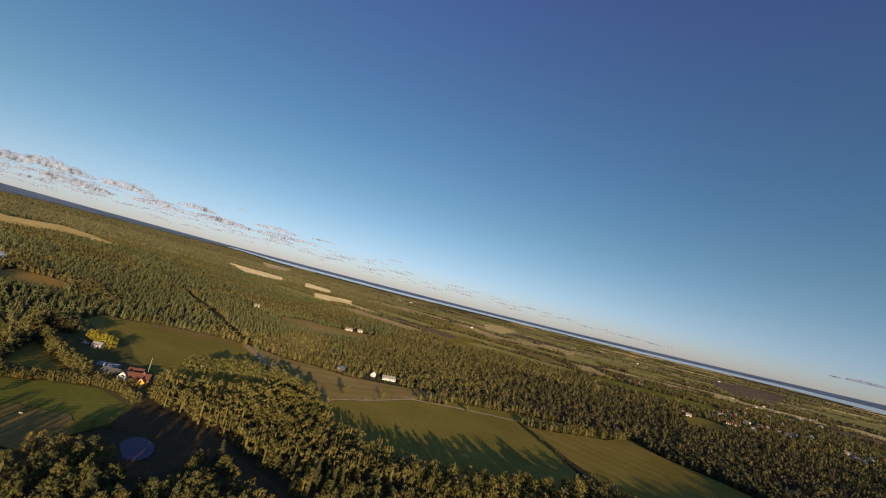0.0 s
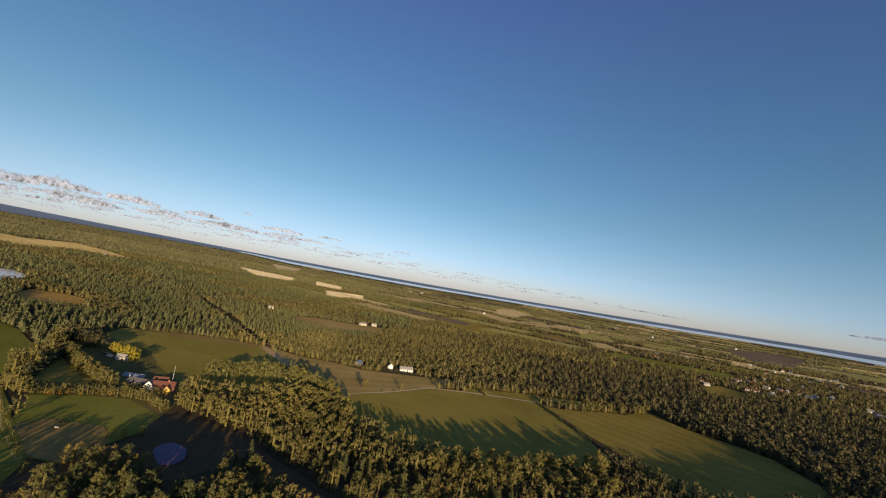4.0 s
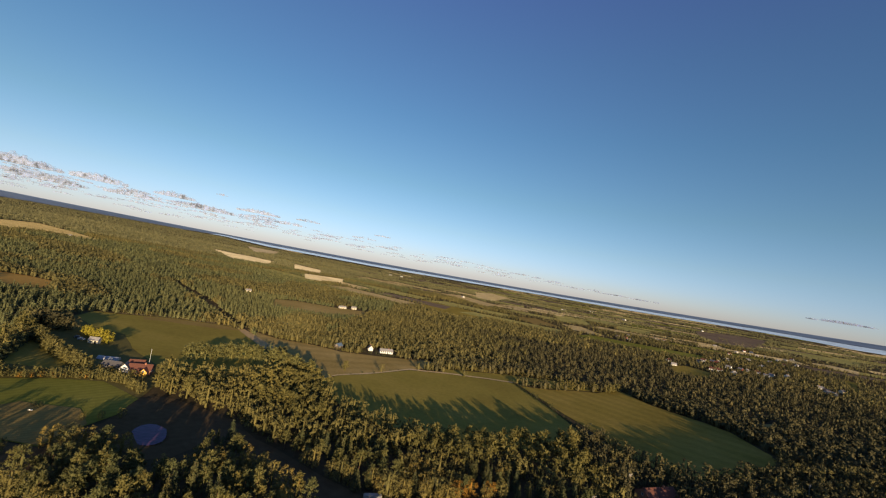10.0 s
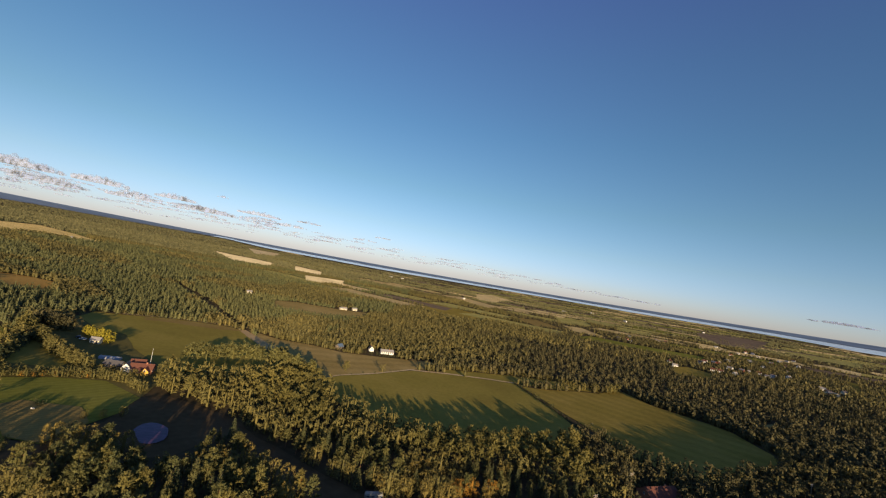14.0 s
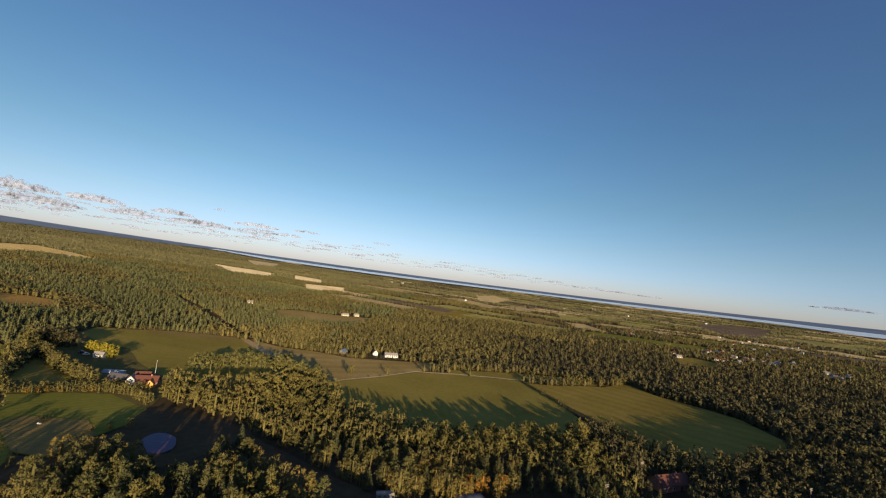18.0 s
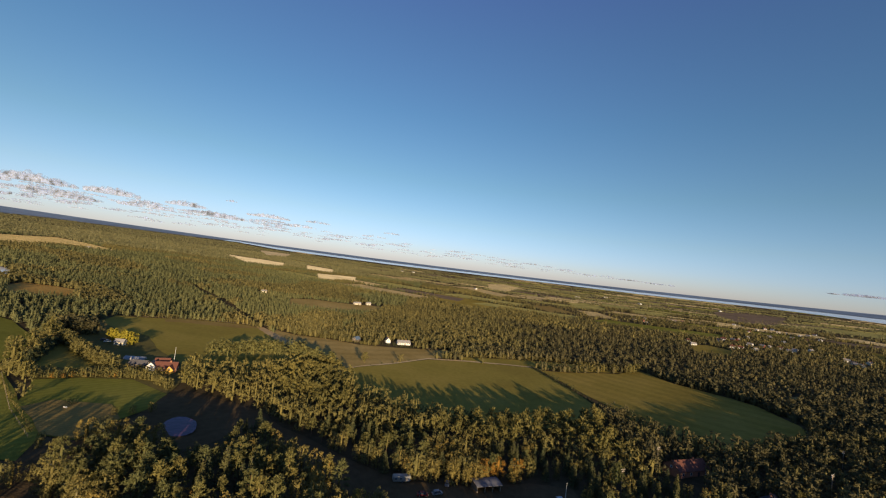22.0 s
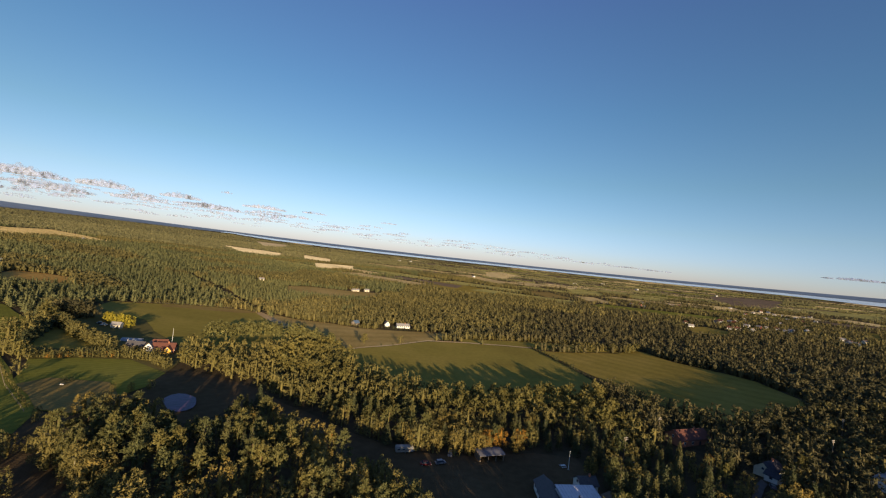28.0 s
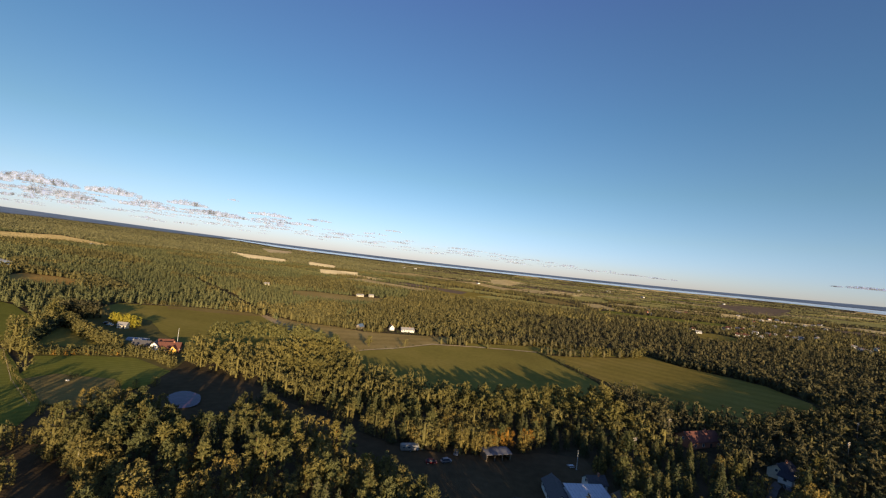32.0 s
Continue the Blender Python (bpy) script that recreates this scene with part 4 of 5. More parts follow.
for i in order:
    k = str(kinds[i])
    count[k] = count.get(k, 0) + 1
    if count[k] > {"pine": 300, "spruce": 260, "birch": 230, "autumn": 40, "yellow": 40}[k]:
        rest.append(i)
        continue
    h = {"pine": rt.uniform(8.4, 12.6), "spruce": rt.uniform(8, 13.5), "birch": rt.uniform(6.5, 11.5), "autumn": rt.uniform(5, 8), "yellow": rt.uniform(5.5, 9)}[k]
    h *= 1.0 if math.hypot(near[i, 0], near[i, 1]) < 145 else 0.84
    tree(k, near[i, 0], near[i, 1], h, rt.uniform(0, 360), int(rt.integers(0, 6)), rt.uniform(0.92, 1.25) * (0.95 if k == "spruce" else 1.05))
rest = np.array(rest, int)
for k, kd in (("pine", "pine"), ("spruce", "spruce"), ("birch", "birch")):
    sel = rest[kinds[rest] == k] if len(rest) else rest
    if len(sel):
        stuff_trees("near_%s_wood" % k, near[sel], kd, 1, LEAF[k], (8.0, 12.0), "dense stand of %s trees in evening sun" % k, 40 + len(k), 6, 1.0)
stuff_trees("wood_below", behind, "pine", 2, PINE, (8, 10), "pine wood on the near slope", 51, 5, 1.1)

# woods in the middle distance
mid = scatter(178.0, 330.0, 5.4, 57.0, 13)
mk = field(mid[:, 0], mid[:, 1], 45.0, 7.0)
mr = np.random.default_rng(46).random(len(mid))
east = mid[:, 0] > 95
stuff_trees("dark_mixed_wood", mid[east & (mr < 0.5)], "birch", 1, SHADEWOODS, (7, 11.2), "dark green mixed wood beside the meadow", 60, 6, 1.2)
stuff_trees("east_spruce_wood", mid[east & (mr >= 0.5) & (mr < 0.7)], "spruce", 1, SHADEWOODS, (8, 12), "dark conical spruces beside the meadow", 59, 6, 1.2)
stuff_trees("east_broadleaf_wood", mid[east & (mr >= 0.7)], "birch", 1, WOODS, (6, 11), "rounded olive trees among dark wood", 58, 6, 1.3)
stuff_trees("pine_wood", mid[(mk > 0.02) & ~east], "pine", 1, PINE, (8.5, 13.0), "pine wood with olive-green crowns lit by low sun", 61, 6, 1.2)
stuff_trees("mixed_wood", mid[(mk <= 0.02) & ~east], "birch", 1, BIRCH, (6.5, 12.0), "broadleaf wood turning yellow-green in autumn", 62, 6, 1.15)
far1 = scatter(330.0, 700.0, 5.0, 57.0, 14)
fk = field(far1[:, 0], far1[:, 1], 90.0, 9.0)
spr = (far1[:, 0] < -95) & (fk > -0.25)
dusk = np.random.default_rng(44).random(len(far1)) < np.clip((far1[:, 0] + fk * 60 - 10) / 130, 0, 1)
stuff_trees("spruce_plantation", far1[spr], "spruce", 2, DARKWOODS, (6, 9.5), "dense dark green conifer plantation", 63, 6, 1.25)
stuff_trees("broadleaf_wood", far1[~spr & ~dusk], "birch", 2, WOODS, (4.5, 10), "broadleaf wood with rounded olive and brown crowns", 64, 6, 1.5)
outer = dusk & (np.hypot(far1[:, 0], far1[:, 1]) > 430)
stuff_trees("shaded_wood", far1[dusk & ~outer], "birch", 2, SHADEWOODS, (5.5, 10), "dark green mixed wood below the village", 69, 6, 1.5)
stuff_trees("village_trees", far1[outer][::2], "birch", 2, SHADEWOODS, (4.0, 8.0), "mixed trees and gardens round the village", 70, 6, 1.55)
far2 = scatter(700.0, 1500.0, 6.6, 57.0, 15)
fk = field(far2[:, 0], far2[:, 1], 160.0, 9.0)
spr = (far2[:, 0] < -60) & (fk > -0.1)
stuff_trees("conifer_forest", far2[spr], "spruce", 3, DARKWOODS, (6, 10), "wide conifer forest reaching into the distance", 65, 6, 1.6)
east2 = ~spr & (far2[:, 0] > 250) & (np.random.default_rng(45).random(len(far2)) < 0.75)
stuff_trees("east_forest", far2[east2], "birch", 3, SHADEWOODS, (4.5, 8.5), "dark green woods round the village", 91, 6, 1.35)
stuff_trees("mixed_forest", far2[~spr & ~east2], "birch", 3, WOODS, (5.5, 10), "wide mixed forest in low evening light", 66, 6, 1.35)
far3 = scatter(1500.0, 2500.0, 10.5, 57.0, 16)
stuff_trees("distant_forest", far3, "birch", 4, HAZEWOODS, (5, 9), "distant forest behind the fields", 67, 6, 1.7)
far4 = scatter(2500.0, 4700.0, 17.0, 57.0, 17)
stuff_trees("coastal_forest", far4, "birch", 4, HAZEWOODS, (3, 7), "distant forest stretching to the coast", 68, 6, 3.5)


rows = []
rh = np.random.default_rng(33)
for q in farm_cells:
    if math.hypot(*q[0]) > 2300:
        continue
    for (x0, y0), (x1, y1) in ((q[0], q[1]), (q[1], q[2])):
        if rh.random() < 0.6:
            d = math.hypot(x1 - x0, y1 - y0)
            for i in range(int(d / 9)):
                s = (i + rh.random()) * 9 / d
                if noise.noise((x0 / 50 + s * 4, y0 / 50, 4.0)) > -0.2:
                    rows.append((x0 + (x1 - x0) * s + rh.uniform(-3, 3), y0 + (y1 - y0) * s + rh.uniform(-3, 3)))
stuff_trees("hedgerows", np.array(rows), "birch", 4, WOODS, (2.5, 6), "hedgerow trees between the distant fields", 90, 6, 1.5)


def hedge(name, line, spacing, height, width, kind, material, label, seed):
    """A row of bushes or trees along a line."""
    rg = np.random.default_rng(seed)
    pts = []
    for (x0, y0), (x1, y1) in zip(line, line[1:]):
        n = max(1, int(math.hypot(x1 - x0, y1 - y0) / spacing))
        for i in range(n):
            pts.append((x0 + (x1 - x0) * i / n + rg.uniform(-1, 1) * width, y0 + (y1 - y0) * i / n + rg.uniform(-1, 1) * width))
    ob = stuff_trees(name, np.array(pts), kind, 1, material, height, label, seed, 5, 1.5)
    return tagged(ob, label, "hedge", kind="stuff")


hedge("hedge_bottom", [(93.5, 362), (107.6, 297), (114, 246)], 1.6, (1.0, 2.0), 0.7, "birch", SPRUCE, "low dark scrub along the ditch between two meadows", 86)
hedge("field_hedge", [(93.5, 362), (107.6, 297), (114, 246)], 7.0, (2.4, 4.6), 0.8, "birch", SPRUCE, "dark hedge of bushes between two meadows", 71)
hedge("path_hedge", [(-62, 272), (-53, 297), (-30, 320), (-6, 350)], 9.0, (1.0, 2.2), 0.8, "birch", SPRUCE, "low dark bushes along the field path", 72)
hedge("farm_hedge", [(-190, 178), (-173, 176), (-162, 188), (-148, 199), (-136, 200), (-124, 192)], 1.1, (3.2, 5.8), 1.3, "birch", BIRCH, "row of brown-green bushes in front of the farm", 73)
hedge("farm_garden_trees", [(-158, 205), (-148, 208), (-139, 207), (-132, 205)], 2.2, (3.4, 5.4), 1.5, "birch", BIRCH, "leafy garden trees in front of the farmhouse", 85)
hedge("farm_hedge_russet", [(-170, 180), (-150, 199)], 3.5, (2.5, 4.0), 1.0, "birch", AUTUMN, "russet bushes in the farm hedge", 79)
hedge("poplar_row", [(-219, 236), (-188, 216), (-160, 203)], 1.2, (6.5, 8.2), 1.2, "birch", BIRCH, "tall clipped row of leafy trees beside the farm", 74)
hedge("dark_tree_row", [(-190, 187), (-203, 209), (-216, 231)], 1.8, (4.6, 7.2), 1.2, "birch", SPRUCE, "dark row of trees between fields", 75)
hedge("yellow_tree_row", [(-214, 264), (-202, 259), (-189, 253)], 1.6, (5.5, 8.5), 1.2, "birch", YELLOW, "row of bright yellow-green trees beside the farm", 76)
hedge("garden_hedge", [(-62, 391), (-48, 388), (-28, 388), (-14, 394)], 3.0, (2.0, 3.6), 1.0, "birch", SPRUCE, "dark garden hedge in front of the long house", 77)
hedge("fence_bushes", [(-181, 168), (-150, 146), (-127, 130)], 3.0, (1.0, 2.6), 0.8, "birch", BIRCH, "scrubby bushes along the field fence", 78)
hedge("brush_heap", [(-143, 158), (-139, 156), (-141, 160), (-138, 158)], 1.6, (1.2, 2.2), 0.8, "birch", SPRUCE, "heap of cut green brushwood on the soil", 82)
hedge("strip_bushes", [(98, 372), (125, 372), (160, 375), (178, 380)], 6.0, (3.0, 7.0), 3.0, "birch", WOODS, "scattered bushes beside the meadow", 80)
hedge("strip_wood", [(140, 372), (165, 372), (185, 378), (204, 392)], 3.2, (6.5, 9.0), 4.0, "birch", BIRCH, "small copse of yellow-green trees by the meadow", 81)

for name, line, material, words, seed in (("strip_edge", [(24, 379), (49, 386), (95, 397), (158, 399)], BIRCH, "yellow-green bushes along the wood's edge", 101),
                                         ("dry_field_edge", [(-130, 376), (-92, 382), (-67, 376), (-50, 381)], BIRCH, "leafy bushes at the edge of the dry field", 102),
                                         ("east_edge", [(207, 396), (215, 346), (237, 307), (242, 287), (236, 246), (226, 226)], WOODS, "brown-green bushes at the edge of the east meadow", 103),
                                         ("plantation_edge", [(-251, 338), (-221, 368), (-182, 386), (-166, 382)], WOODS, "low bushes along the plantation", 104)):
    hedge(name, line, 2.2, (2.5, 5.5), 1.5, "birch", material, words, seed)
hedge("edge_pines", [(-136, 250), (-126, 267), (-113, 280), (-96, 279), (-75, 270), (-62, 266)], 2.4, (11.5, 15.0), 2.2, "pine", PINE, "row of tall pines along the edge of the wood", 83)

hedge("farm_wood", [(-243, 260), (-232, 265), (-222, 262), (-236, 254), (-226, 256)], 1.9, (8.0, 12.0), 3.0, "birch", SHADEWOODS, "dark clump of tall trees behind the farm", 84)

# single trees that stand apart
for k, x, y, h, s in (("birch", -112, 133, 8.6, 1.3), ("birch", -106, 131, 9.0, 1.2), ("birch", -103, 135, 9.4, 1.3), ("birch", -97, 133, 9.4, 1.35),
                      ("birch", -92.5, 138, 8.6, 1.4), ("birch", -109, 137, 7.9, 1.2), ("birch", -100, 129, 7.2, 1.2), ("birch", -117, 160, 3.6, 1.3), ("birch", -113, 165, 4.3, 1.4), ("birch", -121, 156, 3.6, 1.2),
                      ("birch", -137, 224, 6.5, 1.3), ("birch", -131, 226, 7.2, 1.4), ("birch", -119, 124, 3.6, 1.2), ("birch", -193, 186, 5.0, 1.3), ("birch", -187, 179, 4.4, 1.3),
                      ("birch", -106, 101, 8.5, 1.0), ("birch", -92, 87, 7.9, 1.0), ("birch", -96, 103, 11.0, 0.95), ("birch", -90, 103.5, 12.0, 0.9), ("birch", -86, 102, 9.5, 0.9),
                      ("birch", -115, 95, 11.5, 1.1), ("birch", -110.5, 93.6, 11.5, 1.1), ("birch", -106.3, 92.4, 10.0, 1.0), ("birch", -122, 94, 11.0, 1.1), ("birch", -130, 96, 11.0, 1.2), ("birch", -112, 84, 11.0, 1.1), ("birch", -104, 80, 10.0, 1.0), ("birch", -106.8, 105.0, 6.3, 1.1), ("birch", -104.9, 107.9, 5.0, 1.1), ("birch", -93.6, 101.7, 12.0, 0.9), ("birch", -88.4, 101.0, 9.0, 0.9), ("birch", -87.0, 101.4, 8.0, 1.2), ("birch", -81.6, 97.5, 7.6, 1.1), ("birch", -91.1, 88.3, 7.6, 1.0), ("birch", -95.0, 88.4, 7.6, 1.0), ("birch", -101.0, 89.8, 7.6, 1.1), ("birch", -75.7, 90.2, 7.6, 1.1), ("birch", -120.8, 126.5, 4.0, 1.2),
                      ("spruce", 80.6, 143.4, 10.8, 1.3), ("pine", 72.4, 146, 12.2, 1.0), ("spruce", 78, 147, 9.4, 1.1), ("autumn", 25, 150, 7.6, 1.6), ("autumn", 30, 153, 7.6, 1.5), ("autumn", 37.6, 154, 7.6, 1.3),
                      ("autumn", 64.6, 133.7, 5.5, 1.7), ("birch", 123.5, 131.5, 8.5, 1.3), ("birch", 106.5, 128.5, 7.0, 1.3), ("pine", 132, 137, 9.5, 1.2), ("birch", 98.5, 121.5, 7.0, 1.3), ("pine", -86, 122, 11.0, 1.2), ("pine", -82, 118, 11.5, 1.2), ("pine", -89, 116, 11.0, 1.2), ("pine", -79, 123, 11.0, 1.2), ("pine", -92, 121, 10.0, 1.2), ("spruce", 43.0, 106.5, 9.0, 1.3), ("spruce", 48.5, 104.5, 10.0, 1.3), ("pine", 53.5, 107.0, 9.0, 1.3), ("birch", 57.5, 110.5, 7.5, 1.4), ("yellow", -17, 119, 7.2, 1.3), ("spruce", -13, 146, 8.6, 1.3), ("spruce", -9, 149, 8.6, 1.2), ("spruce", 8, 150, 9.4, 1.3), ("spruce", 13, 152, 8.6, 1.3), ("spruce", -2, 150, 7.9, 1.3), ("spruce", 59, 141, 5.8, 1.3)):
    tree(k, x, y, h, x * 37 % 360, int(abs(x + y)) % 6, s)


# ---- buildings ----
def gable_walls(L, W, H, RH):
    bm = bmesh.new()
    prof = [(-W / 2, -0.6), (W / 2, -0.6), (W / 2, H), (0, H + RH), (-W / 2, H)]
    a = [bm.verts.new((-L / 2, y, z)) for y, z in prof]
    b = [bm.verts.new((L / 2, y, z)) for y, z in prof]
    bm.faces.new(a[::-1])
    bm.faces.new(b)
    for i in range(5):
        bm.faces.new((a[i], a[(i + 1) % 5], b[(i + 1) % 5], b[i]))
    return bm


def gable_roof(L, W, H, RH, eave=0.35, thick=0.16):
    bm = bmesh.new()
    k = RH / (W / 2)
    for s in (-1, 1):
        lo, hi = (s * (W / 2 + eave), H - k * eave + 0.03), (0, H + RH + 0.03)
        ring = [(-L / 2 - eave, lo), (L / 2 + eave, lo), (L / 2 + eave, hi), (-L / 2 - eave, hi)]
        bot = [bm.verts.new((x, p[0], p[1])) for x, p in ring]
        top = [bm.verts.new((x, p[0], p[1] + thick)) for x, p in ring]
        bm.faces.new(bot)
        bm.faces.new(top)
        for i in range(4):
            bm.faces.new((bot[i], bot[(i + 1) % 4], top[(i + 1) % 4], top[i]))
    return bm


def window(parent, x, y, z, w, h, facing, frame_mat=None, glass=None):
    """A window set proud of a wall. facing: 'x+', 'x-', 'y+' or 'y-'."""
    s = 1 if facing[1] == "+" else -1
    fr = bmesh.new()
    t = 0.07
    if facing[0] == "y":
        for a, b, c, d in ((x - w / 2, x - w / 2 + t, z, z + h), (x + w / 2 - t, x + w / 2, z, z + h), (x - w / 2 + t, x + w / 2 - t, z, z + t), (x - w / 2 + t, x + w / 2 - t, z + h - t, z + h)):
            box(fr, a, min(y, y + s * 0.06), c, b, max(y, y + s * 0.06), d)
        pane = boxed(x - w / 2 + t, min(y, y + s * 0.03), z + t, x + w / 2 - t, max(y, y + s * 0.03), z + h - t)
    else:
        for a, b, c, d in ((y - w / 2, y - w / 2 + t, z, z + h), (y + w / 2 - t, y + w / 2, z, z + h), (y - w / 2 + t, y + w / 2 - t, z, z + t), (y - w / 2 + t, y + w / 2 - t, z + h - t, z + h)):
            box(fr, min(x, x + s * 0.06), a, c, max(x, x + s * 0.06), b, d)
        pane = boxed(min(x, x + s * 0.03), y - w / 2 + t, z + t, max(x, x + s * 0.03), y + w / 2 - t, z + h - t)
    f = part("window", fr, frame_mat or WHITE, parent)
    part("pane", pane, glass or GLASSM, f)
    return f


def house(name, x, y, turn, L, W, H, RH, wall, roof, label, category="house", group="", chimney=True, windows=3, gable_windows=1, door=True, trim=None):
    ob = thing(name, x, y, turn, label, category, group)
    part("wall", gable_walls(L, W, H, RH), wall, ob)
    rf = part("roof", gable_roof(L, W, H, RH), roof, ob)
    if chimney:
        ch = boxed(L * 0.18 - 0.35, -0.3, H + RH - 0.6, L * 0.18 + 0.35, 0.3, H + RH + 0.9, bevel=0.03)
        part("chimney", ch, BRICK, rf)
    part("ridge", boxed(-L / 2 - 0.35, -0.14, H + RH + 0.14, L / 2 + 0.35, 0.14, H + RH + 0.24), roof, rf)
    for s in (-1, 1):
        for i in range(windows):
            wx = -L / 2 + L * (i + 0.5) / windows
            if door and s == -1 and i == windows // 2:
                part("door", boxed(wx - 0.5, -W / 2 - 0.05, 0, wx + 0.5, -W / 2 + 0.02, 2.05), trim or DARK, ob)
            else:
                window(ob, wx, s * W / 2, 0.95, 1.1, min(1.2, H - 1.2), "y" + ("+" if s > 0 else "-"))
    for s in (-1, 1):
        for i in range(gable_windows):
            window(ob, s * L / 2, -W / 4 + (W / 2) * i / max(1, gable_windows - 1) if gable_windows > 1 else 0, 1.0 if gable_windows > 1 else H - 0.2, 0.9, 1.0, "x" + ("+" if s > 0 else "-"))
    return ob


# the farm with the red roofs
house("farmhouse", -144.0, 218.5, 18, 10.5, 5.5, 2.5, 2.3, BRICK, TILE, "brick farmhouse with a red clay tile roof", windows=4, gable_windows=2)
house("farm_porch", -140.2, 215.8, 108, 3.2, 3.4, 2.4, 1.7, YELLOWW, TILE, "small yellow gabled porch house lit by the sun", chimney=False, windows=1, door=False)
house("farm_cottage", -150.0, 215.5, 112, 4.8, 4.2, 2.6, 2.1, WHITE, SLATE, "small white-gabled cottage with dark roof", chimney=False, windows=2)
house("farm_barn", -157.5, 216.5, 4, 8.5, 4.8, 2.2, 1.5, TIMBER, SLATE, "weathered barn with dark sheet roof", "barn", chimney=False, windows=2)
house("farm_outhouse", -151.0, 225.5, 20, 7.0, 4.5, 2.4, 1.9, BRICK, TILE, "brick outhouse with red clay roof", "outhouse", chimney=False, windows=2)
house("garden_shed", -195.0, 249.5, 10, 5.2, 3.4, 2.3, 1.4, CREAMW, GREYROOF, "pale garden shed with grey roof", "shed", chimney=False, windows=2)


def polytunnel(x, y, turn, L, W):
    ob = thing("polytunnel", x, y, turn, "arched greenhouse tunnel with pale film cover", "greenhouse")
    bm = bmesh.new()
    rows = []
    for i in range(2):
        rows.append([bm.verts.new((-L / 2 + L * i, W / 2 * math.cos(math.pi * k / 10), 0.1 + W * 0.42 * math.sin(math.pi * k / 10))) for k in range(11)])
    for k in range(10):
        bm.faces.new((rows[0][k], rows[0][k + 1], rows[1][k + 1], rows[1][k]))
    bm.faces.new(rows[0])
    bm.faces.new(rows[1][::-1])
    part("cover", bm, METAL, ob)
    for i in range(6):
        hoop = bmesh.new()
        px = -L / 2 + L * i / 5
        for k in range(10):
            a, b = math.pi * k / 10, math.pi * (k + 1) / 10
            tube(hoop, (px, (W / 2 + 0.04) * math.cos(a), 0.1 + (W * 0.42 + 0.04) * math.sin(a)), (px, (W / 2 + 0.04) * math.cos(b), 0.1 + (W * 0.42 + 0.04) * math.sin(b)), 0.04, 0.04, 5)
        part("hoop", hoop, STEEL, ob)
    return ob


polytunnel(-168, 227, 12, 10, 4.5)

# houses on the far side of the dry field
house("long_house", -29.0, 403.0, 18, 13.0, 5.5, 2.4, 1.8, WHITE, GREYROOF, "long white house with grey roof at the wood's edge", windows=6)
house("gabled_house", -45.0, 402.0, 110, 5.5, 4.5, 2.8, 2.4, WHITE, SLATE, "white gabled house beside a garden hedge", windows=2)
house("blue_roofed_house", -74.0, 388.0, 60, 6.0, 5.0, 2.4, 2.0, TIMBER, BLUEROOF, "small dark house with a shining blue-grey roof", chimney=False, windows=2)
house("white_hall", -134.0, 676.0, 35, 12.0, 5.5, 2.8, 1.8, CREAMW, GREYROOF, "long white building on a forest clearing", "building", windows=6)
house("white_hall_wing", -118.0, 694.0, 35, 8.0, 5.0, 3.0, 1.8, CREAMW, GREYROOF, "white wing building with a low grey roof", "building", windows=5, chimney=False)
house("forest_cottage", -285.0, 655.0, 40, 8.0, 5.0, 2.6, 1.8, CREAMW, GREYROOF, "small white cottage among conifers", windows=3)
house("field_barn", -850.0, 958.0, 30, 10.0, 6.0, 3.0, 2.0, CREAMW, GREYROOF, "white barn beside a straw-coloured field", "barn", windows=4, chimney=False)

# the white barn with its wing in the shaded yard
barn = house("white_barn", 38.5, 118.8, 88, 11.6, 5.4, 2.4, 1.8, WHITE, SLATE, "white limewashed barn with dark pitched roof", "barn", chimney=False, windows=4, gable_windows=2, door=False)
window(barn, -5.8, 0.0, 2.7, 0.6, 0.6, "x-")


def wing():
    ob = thing("barn_wing", 47.5, 118.0, 8, "white barn wing with pale low-pitched metal roof", "barn")
    L, W = 12.0, 6.6
    part("wall", boxed(-L / 2, -W / 2, -0.5, L / 2, W / 2, 2.5), WHITE, ob)
    bm = bmesh.new()
    lo, hi = 2.5, 3.4
    ring = [(-L / 2 - 0.1, -W / 2 - 0.4, lo), (L / 2 + 0.3, -W / 2 - 0.4, lo), (L / 2 + 0.3, W / 2 + 0.3, hi), (-L / 2 - 0.1, W / 2 + 0.3, hi)]
    bot = [bm.verts.new(p) for p in ring]
    top = [bm.verts.new((p[0], p[1], p[2] + 0.18)) for p in ring]
    bm.faces.new(bot)
    bm.faces.new(top)
    for i in range(4):
        bm.faces.new((bot[i], bot[(i + 1) % 4], top[(i + 1) % 4], top[i]))
    rf = part("roof", bm, PALEROOF, ob)
    for i in range(13):
        px = -L / 2 + L * i / 12
        seam = bmesh.new()
        tube(seam, (px, -W / 2 - 0.4, lo + 0.20), (px, W / 2 + 0.3, hi + 0.20), 0.035, 0.035, 4)
        part("seam", seam, METAL, rf)
    for i in range(5):
        window(ob, -L / 2 + L * (i + 0.5) / 5, -W / 2, 1.0, 0.9, 0.9, "y-")
    return ob


wing()
house("lean_to", 57.5, 114.8, 95, 8.0, 5.0, 2.2, 1.2, TIMBER, BROWNROOF, "low brown-roofed outbuilding joined to the barn", "outbuilding", chimney=False, windows=2, door=False)
house("barn_annex", 53.0, 126.8, 10, 6.0, 4.5, 2.4, 1.6, WHITE, SLATE, "small annex with dark roof and white gable", "outbuilding", windows=2)


